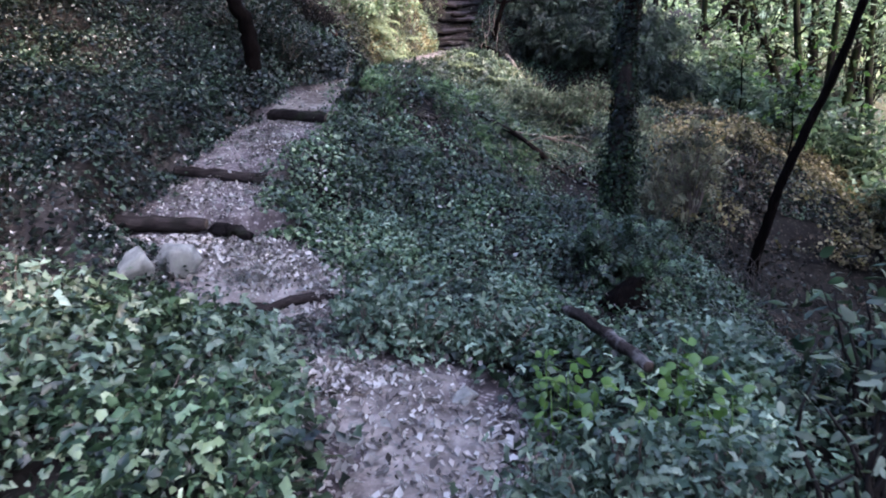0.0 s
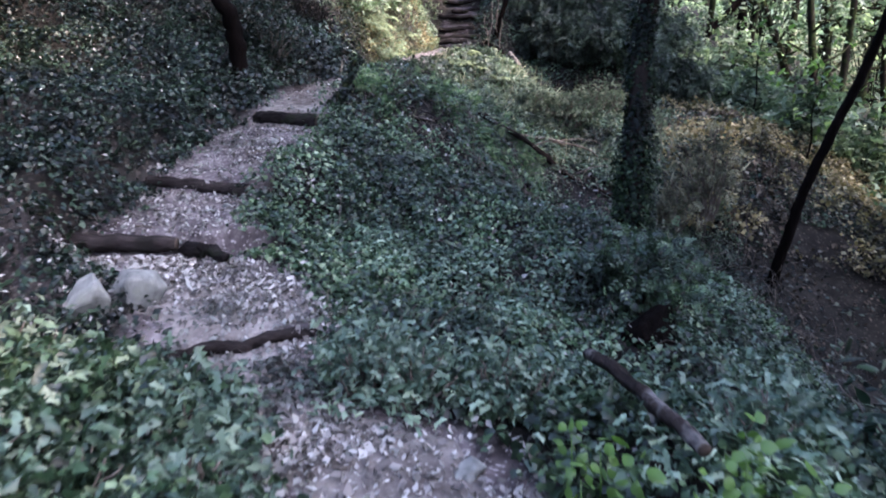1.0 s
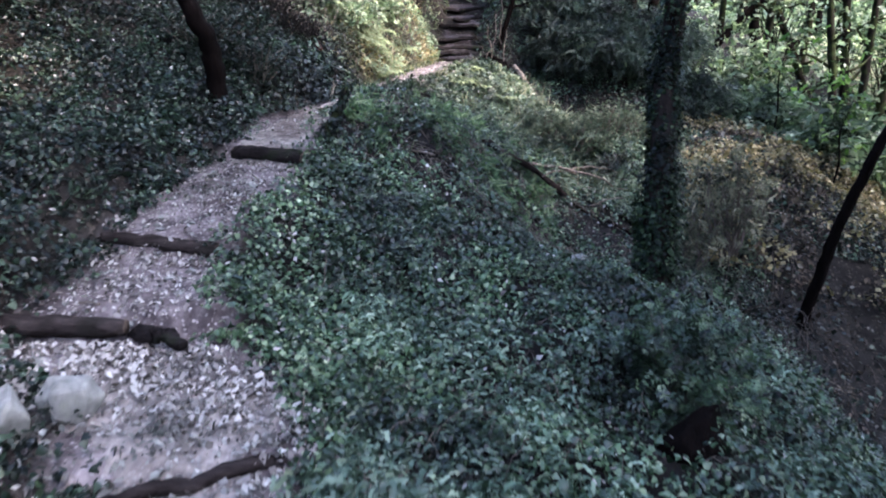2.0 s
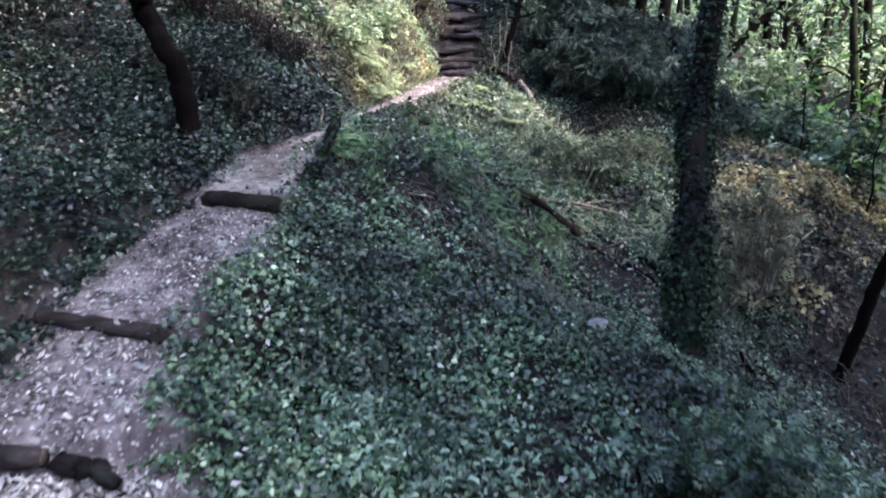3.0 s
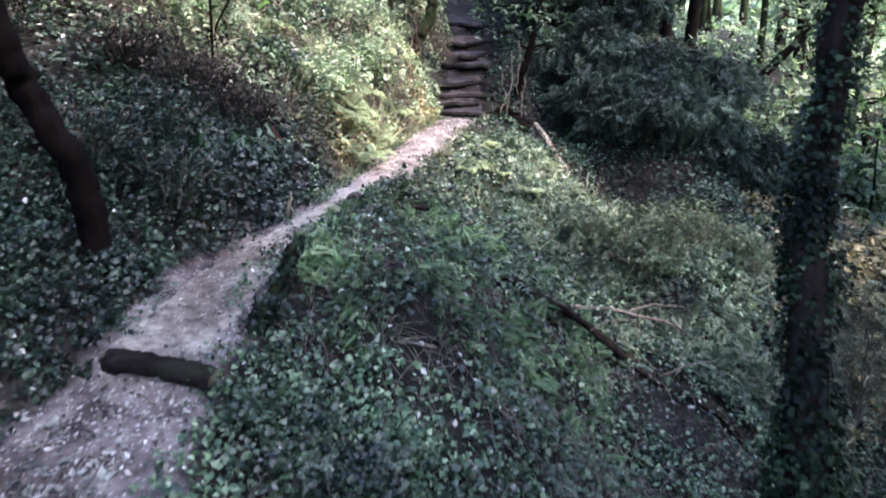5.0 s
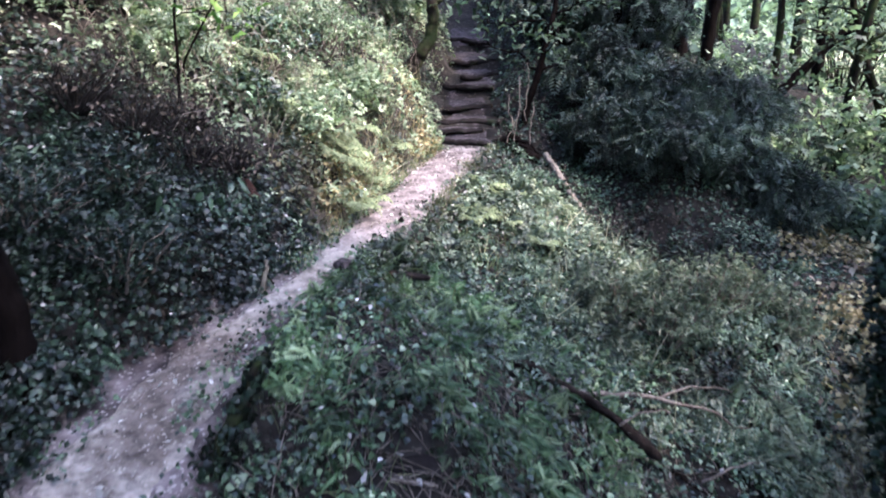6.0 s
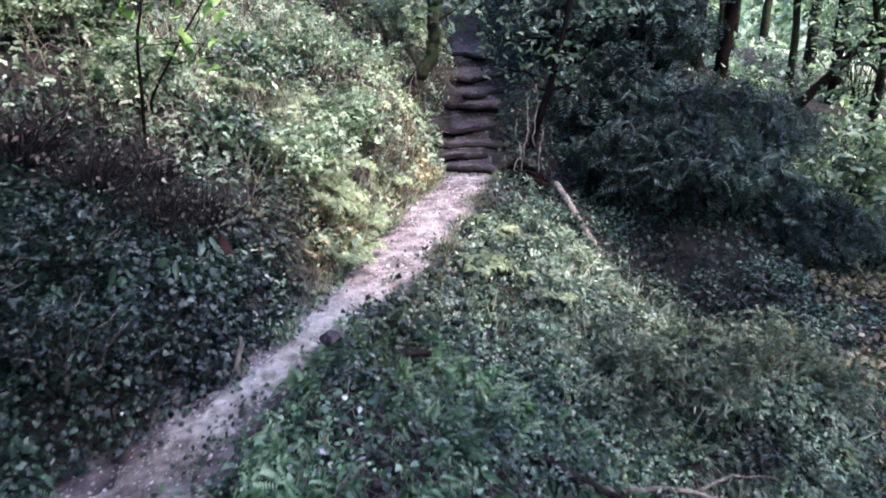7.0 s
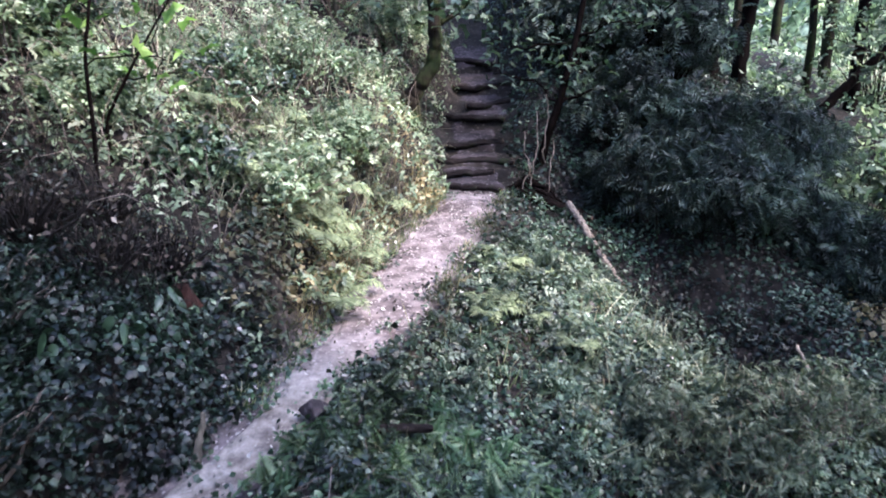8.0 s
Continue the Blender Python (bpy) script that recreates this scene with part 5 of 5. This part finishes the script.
x, y = spread(rng, 118000, -2.0, 4.6, 4.4, 12.2, lambda x, y: np.where((np.abs(y - 11.05 + 0.33 * np.clip(x - 0.8, 0, 2)) < 0.3) & (x > 0.35) & (x < 2.8), 0.45, 1.0) * np.clip(1.15 - 1.2 * np.clip(y - 8.9 - 0.3 * np.clip(x, 0, 2), 0, 0.75) * (x < 1.3), 0.42, 1) * np.where(np.hypot(x + 0.22, y - 9.38) < 0.17, 0.06, 1.0) * off_path(x, y, -0.03) * ((near_path(x, y)[3] > 0) | (x > 0)) * np.clip(1.15 - 0.28 * np.clip(x - 2.2, 0, 4), 0.15, 1) * np.clip(lumps(x, y, 0.45, 3, 31) * 3.2 - 0.7, 0.3, 1))
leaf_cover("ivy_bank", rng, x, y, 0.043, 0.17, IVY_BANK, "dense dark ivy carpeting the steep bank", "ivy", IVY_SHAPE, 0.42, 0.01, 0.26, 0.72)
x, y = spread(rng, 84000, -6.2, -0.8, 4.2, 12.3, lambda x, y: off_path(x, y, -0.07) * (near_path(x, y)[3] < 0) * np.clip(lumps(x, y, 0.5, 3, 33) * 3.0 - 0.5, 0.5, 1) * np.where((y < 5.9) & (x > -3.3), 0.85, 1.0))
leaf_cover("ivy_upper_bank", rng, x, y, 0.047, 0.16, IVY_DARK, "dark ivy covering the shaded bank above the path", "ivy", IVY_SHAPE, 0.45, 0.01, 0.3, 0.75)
x, y = spread(rng, 7000, -6.5, -1.2, 5.2, 12.0, lambda x, y: off_path(x, y, 0.1) * (near_path(x, y)[3] < 0) * np.clip(lumps(x, y, 0.9, 3, 37) * 5 - 2.2, 0, 1))
leaf_cover("bank_ferns", rng, x, y, 0.13, 0.12, IVY_GREEN, "small dull green ferns among the ivy of the shaded bank", "ferns", FROND_SHAPE, 0.45, 0.03)
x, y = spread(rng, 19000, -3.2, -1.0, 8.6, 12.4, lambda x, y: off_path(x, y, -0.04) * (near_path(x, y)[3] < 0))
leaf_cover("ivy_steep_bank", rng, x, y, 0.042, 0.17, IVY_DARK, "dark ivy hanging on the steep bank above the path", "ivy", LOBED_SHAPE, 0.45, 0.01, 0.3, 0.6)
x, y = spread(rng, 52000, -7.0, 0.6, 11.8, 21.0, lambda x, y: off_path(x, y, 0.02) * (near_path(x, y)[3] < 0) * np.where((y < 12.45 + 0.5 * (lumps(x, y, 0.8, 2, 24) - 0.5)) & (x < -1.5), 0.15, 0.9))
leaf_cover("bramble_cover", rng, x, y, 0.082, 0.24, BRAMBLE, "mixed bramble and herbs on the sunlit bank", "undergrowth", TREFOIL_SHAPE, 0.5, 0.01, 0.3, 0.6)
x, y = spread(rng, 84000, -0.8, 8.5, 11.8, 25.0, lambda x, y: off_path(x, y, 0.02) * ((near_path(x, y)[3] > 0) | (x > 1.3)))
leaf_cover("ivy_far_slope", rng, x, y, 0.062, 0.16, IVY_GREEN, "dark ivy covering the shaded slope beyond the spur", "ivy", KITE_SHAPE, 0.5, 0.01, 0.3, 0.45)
x, y = spread(rng, 15000, 2.4, 12.0, 2.0, 16.0, lambda x, y: np.clip((x - 2.2) / 2.0, 0, 1))
leaf_cover("slope_litter", rng, x, y, 0.075, 0.04, RUST, "brown dead leaves on the lower slope", "leaf litter", CURL_SHAPE, 0.6)
x, y = spread(rng, 42000, -30, 40, -6, 60, lambda x, y: (np.clip((np.abs(x - 0.5) - 7) / 2, 0, 1) + np.clip((y - 22) / 2, 0, 1) + np.clip(0.6 - y, 0, 1) * (np.abs(x) > 0.8) > 0.5) * np.where((x > 13) & (y > 17), 0.15, 1.0))
leaf_cover("far_undergrowth", rng, x, y, 0.24, 0.6, CROWN, "green undergrowth of the wood round about", "undergrowth", KITE_SHAPE, 0.4, 0.01, 1.2)

# the edge of the next wood, far over the open ground
ang = np.radians(rng.uniform(-25, 62, 13000))
reach = rng.uniform(75, 120, 13000)
x, y = reach * np.sin(ang), reach * np.cos(ang)
crest = 5.0 + 9.0 * lumps(x, y, 14.0, 3, 91)
at = np.stack([x, y, ground_z(x, y) + crest * rng.rand(13000) ** 0.7], -1)
v, f = placed(KITE_SHAPE, at, rng.normal(0, 1, (13000, 3)), rng.normal(0, 0.7, (13000, 3)) + np.array([0, 0, 0.8]), 1.5 * (0.5 + rng.rand(13000)))
ob = new("far_woods", tri_mesh("far_woods", v, f))
ob.data.materials.append(CROWN)
tagged(ob, "edge of a far light green wood", "woods", kind="stuff")

x, y = spread(rng, 90000, -3.2, 1.2, 5.6, 17.0, lambda x, y: np.clip(1 - np.abs(near_path(x, y)[0] - near_path(x, y)[2] + 0.02) / 0.17, 0, 1) * np.clip(lumps(x, y, 0.4, 3, 63) * 5 - 2.2, 0, 1))
leaf_cover("edge_ivy", rng, x, y, 0.042, 0.07, IVY, "ivy creeping in over the edges of the path", "ivy", KITE_SHAPE, 0.5, 0.025)

x, y = spread(rng, 13000, -2.2, -0.2, 12.2, 16.0, lambda x, y: off_path(x, y, 0.0) * (near_path(x, y)[3] < 0) * np.clip(1.3 - (near_path(x, y)[0] - near_path(x, y)[2]) / 0.9, 0, 1) * np.clip(lumps(x, y, 0.6, 3, 65) * 4 - 1.7, 0, 1))
leaf_cover("dead_bracken", rng, x, y, 0.055, 0.24, AUTUMN, "tawny dead bracken along the sunlit path edge", "bracken", KITE_SHAPE, 0.35, 0.03)

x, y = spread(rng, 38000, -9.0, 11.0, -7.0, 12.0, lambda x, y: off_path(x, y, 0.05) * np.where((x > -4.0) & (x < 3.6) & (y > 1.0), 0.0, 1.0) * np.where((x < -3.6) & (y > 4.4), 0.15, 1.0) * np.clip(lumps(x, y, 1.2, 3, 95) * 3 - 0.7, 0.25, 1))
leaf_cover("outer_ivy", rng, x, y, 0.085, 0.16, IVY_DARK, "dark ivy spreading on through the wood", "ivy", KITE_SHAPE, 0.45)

# paler, larger ivy and young growth in patches over the bank
x, y = spread(rng, 46000, -1.4, 3.2, 3.4, 11.0, lambda x, y: off_path(x, y, 0.02) * (near_path(x, y)[3] > 0) * np.clip(lumps(x, y, 0.8, 3, 41) * 4 - 1.25, 0, 1) * np.clip(1.3 - (y - 3.4) / 9, 0.45, 1) * (y < 9.3 + 0.5 * x))
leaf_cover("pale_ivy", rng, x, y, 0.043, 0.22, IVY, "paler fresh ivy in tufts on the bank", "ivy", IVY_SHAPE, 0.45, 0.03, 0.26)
x, y = spread(rng, 34000, 3.2, 9.0, 11.2, 16.0, lambda x, y: np.clip((x - 3.4 - 0.3 * (y - 12)) / 0.8, 0, 1) * np.clip(lumps(x, y, 0.9, 3, 43) * 3.5 - 1.1, 0, 1))
leaf_cover("autumn_undergrowth", rng, x, y, 0.08, 0.35, AUTUMN, "yellowing undergrowth on the sunlit flank of the slope", "undergrowth", KITE_SHAPE, 0.4)
x, y = spread(rng, 16000, 3.4, 9.0, 11.2, 16.0, lambda x, y: np.clip((x - 3.4 - 0.3 * (y - 12)) / 0.8, 0, 1) * np.clip(lumps(x, y, 0.7, 3, 45) * 3.5 - 1.3, 0, 1))
leaf_cover("rusty_undergrowth", rng, x, y, 0.09, 0.25, RUST, "rust-brown dead leaves on the slope's flank", "leaf litter", CURL_SHAPE, 0.4)

x, y = spread(rng, 46000, 5.4, 22.0, 6.0, 32.0, lambda x, y: np.clip((x - 5.4 - 1.6 * (y < 14)) / 1.5, 0, 1) * np.clip(lumps(x, y, 1.6, 3, 71) * 3 - 0.8, 0.15, 1))
leaf_cover("valley_undergrowth", rng, x, y, 0.12, 0.6, CROWN, "light green undergrowth down in the valley", "undergrowth", KITE_SHAPE, 0.4)

x, y = spread(rng, 15000, -1.8, -0.1, 5.0, 8.9, lambda x, y: off_path(x, y, -0.02) * (near_path(x, y)[3] > 0))
leaf_cover("ivy_beside_path", rng, x, y, 0.045, 0.16, IVY_BANK, "thick ivy at the lower edge of the path", "ivy", IVY_SHAPE, 0.42, 0.01, 0.26, 0.5)
x, y = spread(rng, 17000, -0.8, 2.6, 2.1, 6.6, lambda x, y: off_path(x, y, 0.04) * (near_path(x, y)[3] > 0) * np.clip(lumps(x, y, 0.7, 3, 57) * 4 - 1.4, 0, 1))
leaf_cover("fresh_ivy", rng, x, y, 0.058, 0.22, BLUE_TUFT, "fresh blue-green ivy over the lower bank", "ivy", TREFOIL_SHAPE, 0.45, 0.05, 0.26)

# dead leaves on the path
x, y = spread(rng, 150000, -3.4, 1.4, 0.8, 17.0, lambda x, y: np.clip(1.3 - near_path(x, y)[0] / (near_path(x, y)[2] + 0.12), 0, 1) * (0.25 + 0.75 * lumps(x, y, 0.4, 2, 8)) * np.where(y > 8.9, np.where(y < 11.4, 0.08, 0.1), np.where(y < 5.8, 0.6, 0.6)))
leaf_cover("path_litter", rng, x, y, 0.036, 0.02, LITTER, "pale dead leaves scattered over the path", "leaf litter", CURL_SHAPE, 0.7, 0.022, 0.3, 0.5)
x, y = spread(rng, 85000, -3.4, 1.4, 0.8, 9.0, lambda x, y: np.clip(1.35 - near_path(x, y)[0] / (near_path(x, y)[2] + 0.15), 0, 1) * np.clip(lumps(x, y, 0.5, 2, 18) * 3 - 0.9, 0.1, 1) * np.where(y < 5.7, 1.0, 0.06))
leaf_cover("fallen_leaves", rng, x, y, 0.054, 0.03, LITTER, "large pale curled dead leaves lying on the path", "leaf litter", CURL_SHAPE, 0.6, 0.03, 0.3, 0.4)
x, y = spread(rng, 26000, -6.0, 4.0, 3.0, 14.0, lambda x, y: (near_path(x, y)[0] > near_path(x, y)[2]) * np.where((y < 5.9) & (y > 4.3) & (x > -3.4) & (x < -1.2), 1.1, 0.25) * off_path(x, y, -0.1) * (0.3 + lumps(x, y, 0.8, 2, 11)))
leaf_cover("caught_litter", rng, x, y, 0.045, 0.13, LITTER, "pale dead leaves caught on the ivy", "leaf litter", CURL_SHAPE, 0.6, 0.03)


def grass(name, rng, x, y, length, mat, label, lean=0.5):
    n = len(x)
    nrm = ground_normal(x, y)
    at = np.stack([x, y, ground_z(x, y) - 0.01], -1)
    along = nrm * 0.5 + np.array([0, 0, 0.7]) + rng.normal(0, lean * 0.9, (n, 3))
    facing = rng.normal(0, 1, (n, 3)) + np.stack([nrm[:, 0], nrm[:, 1], -0.4 + 0 * x], -1)
    s = length * (0.5 + 0.8 * rng.rand(n))
    v, f = placed(BLADE_SHAPE, at, along, -facing, s, np.full(n, 0.2))
    ob = new(name, tri_mesh(name, v, f))
    ob.data.materials.append(mat)
    return tagged(ob, label, "grass", kind="stuff")


x, y = spread(rng, 30000, -0.8, 4.4, 10.6, 15.5, lambda x, y: off_path(x, y, 0.0) * ((near_path(x, y)[3] > 0) | (x > 1)) * np.clip(lumps(x, y, 0.5, 3, 52) * 3.4 - 0.8, 0.15, 1))
leaf_cover("spur_ivy", rng, x, y, 0.06, 0.22, SPUR_GREEN, "small-leaved ivy and herbs over the spur", "ivy", TREFOIL_SHAPE, 0.45)
x, y = spread(rng, 13000, -0.8, 3.6, 10.2, 15.0, lambda x, y: off_path(x, y, 0.02) * (near_path(x, y)[3] > 0) * (y > 10.9 + 0.12 * x) * np.clip(lumps(x, y, 0.5, 3, 51) * 3.4 - 1.0, 0.1, 1))
leaf_cover("spur_herbs", rng, x, y, 0.1, 0.18, SPUR_GREEN, "mixed green herbs covering the spur", "herbs", SPRIG_SHAPE, 0.5)
x, y = spread(rng, 3000, -1.2, 3.6, 9.2, 14.4, lambda x, y: off_path(x, y, 0.05) * (near_path(x, y)[3] > 0) * np.clip(lumps(x, y, 0.7, 2, 13) * 2.2 - 0.5, 0, 1) * np.where(y < 10.9 - 0.1 * x + 0.6 * x, np.where(x < 0.3, 1, 0.0), 1.0))
grass("bank_grass", rng, x, y, 0.24, GRASS, "long grass hanging over the top of the spur")
x, y = spread(rng, 10000, -1.1, 1.4, 9.0, 11.8, lambda x, y: off_path(x, y, 0.03) * (near_path(x, y)[3] > 0) * np.clip(lumps(x, y, 0.35, 3, 81) * 3.5 - 1.2, 0, 1) * np.clip((y - 9.1 - 0.5 * np.clip(x, 0, 2)) / 0.7, 0, 1))
leaf_cover("knoll_herbs", rng, x, y, 0.15, 0.12, FRESH_GRASS, "fresh green feathery herbs draped over the top of the knoll", "herbs", FROND_SHAPE, 0.55, 0.02)
x, y = spread(rng, 10000, 0.5, 4.6, 10.9, 14.6, lambda x, y: off_path(x, y, 0.1) * (y > 11.25 - 0.25 * x) * np.clip(lumps(x, y, 0.4, 3, 83) * 6 - 2.8, 0, 1) * np.clip(0.4 + 0.35 * x, 0, 1))
leaf_cover("spur_feathery_herbs", rng, x, y, 0.16, 0.18, FEATHERY, "pale grey-green feathery herbs over the crest of the spur", "herbs", FROND_SHAPE, 0.5, 0.02)
x, y = spread(rng, 1800, 0.8, 4.2, 11.0, 14.0, lambda x, y: np.clip(lumps(x, y, 0.5, 3, 84) * 3.2 - 1.1, 0, 1))
grass("spur_dry_grass", rng, x, y, 0.38, STRAW, "tangled dry grass along the crest of the spur", 1.1)
x, y = spread(rng, 40000, -2.0, 1.2, 11.6, 17.0, lambda x, y: np.clip(1 - np.abs(near_path(x, y)[0] - near_path(x, y)[2] - 0.06) / 0.14, 0, 1) * np.clip(lumps(x, y, 0.4, 2, 61) * 3 - 1.0, 0, 1))
grass("edge_grass", rng, x, y, 0.13, GRASS, "short grass fringing the edges of the path", 0.9)
x, y = spread(rng, 16000, -2.0, 0.0, 12.4, 16.6, lambda x, y: off_path(x, y, 0.0) * (near_path(x, y)[3] < 0) * np.clip(1.2 - (near_path(x, y)[0] - near_path(x, y)[2]) / 0.6, 0, 1) * np.clip(lumps(x, y, 0.5, 3, 67) * 4 - 1.5, 0, 1))
grass("tawny_grass", rng, x, y, 0.24, AUTUMN, "tawny dead grass along the sunlit path edge", 0.8)
x, y = spread(rng, 8000, -5.0, 0.2, 12.8, 19.0, lambda x, y: off_path(x, y, 0.02) * (near_path(x, y)[3] < 0) * np.clip(lumps(x, y, 0.6, 2, 15) * 2.4 - 0.9, 0, 1))
grass("dry_grass", rng, x, y, 0.42, STRAW, "dry straw-coloured grass on the sunlit bank", 0.8)


def vines(name, rng, count, x0, x1, y0, y1, length, lift, mat, label):
    pieces = []
    for i in range(count):
        sx, sy = rng.uniform(x0, x1), rng.uniform(y0, y1)
        a = rng.rand() * 6.28
        ex, ey = sx + length * rng.uniform(0.4, 1) * math.cos(a), sy + length * rng.uniform(0.4, 1) * math.sin(a)
        if min(near_path(sx, sy)[0], near_path(ex, ey)[0]) < 0.5:
            continue
        q = stem_line(rng, on_ground(sx, sy), on_ground(ex, ey, lift * rng.rand()), lift * rng.uniform(0.5, 1.5), 0.1, 8)
        pieces.append(tube(q, np.linspace(0.0045, 0.002, 8), 3))
    v, f = joined(pieces)
    ob = new(name, tri_mesh(name, v, f, True))
    ob.data.materials.append(mat)
    return tagged(ob, label, "stems", kind="stuff")


vines("dark_stems", rng, 220, -3.1, -1.8, 11.6, 12.4, 0.45, 0.22, STEM, "dark bare stems tangled on the bank")
vines("dry_stems", rng, 70, -3.4, -1.6, 12.3, 14.0, 0.8, 0.35, TWIG, "tangled dry stems on the bank above the path")
vines("bank_stems", rng, 420, -1.0, 2.6, 5.0, 11.5, 0.5, 0.1, TWIG, "thin dry stems trailing over the ivy bank")
vines("arching_stems", rng, 160, -4.5, -0.3, 13.0, 19.0, 1.0, 0.6, TWIG, "arching dry bramble stems on the sunlit bank")
vines("hanging_stems", rng, 420, -0.9, 1.5, 8.9, 10.9, 0.6, 0.1, TWIG, "dry stems hanging down the front of the bank")
vines("slope_stems", rng, 60, 1.6, 6.0, 15.5, 20.0, 1.2, 0.8, BARK, "dry bare stems in the brushwood")
vines("litter_stems", rng, 120, 2.4, 5.5, 8.0, 13.0, 0.7, 0.3, TWIG, "thin dry stems on the leaf-strewn slope")
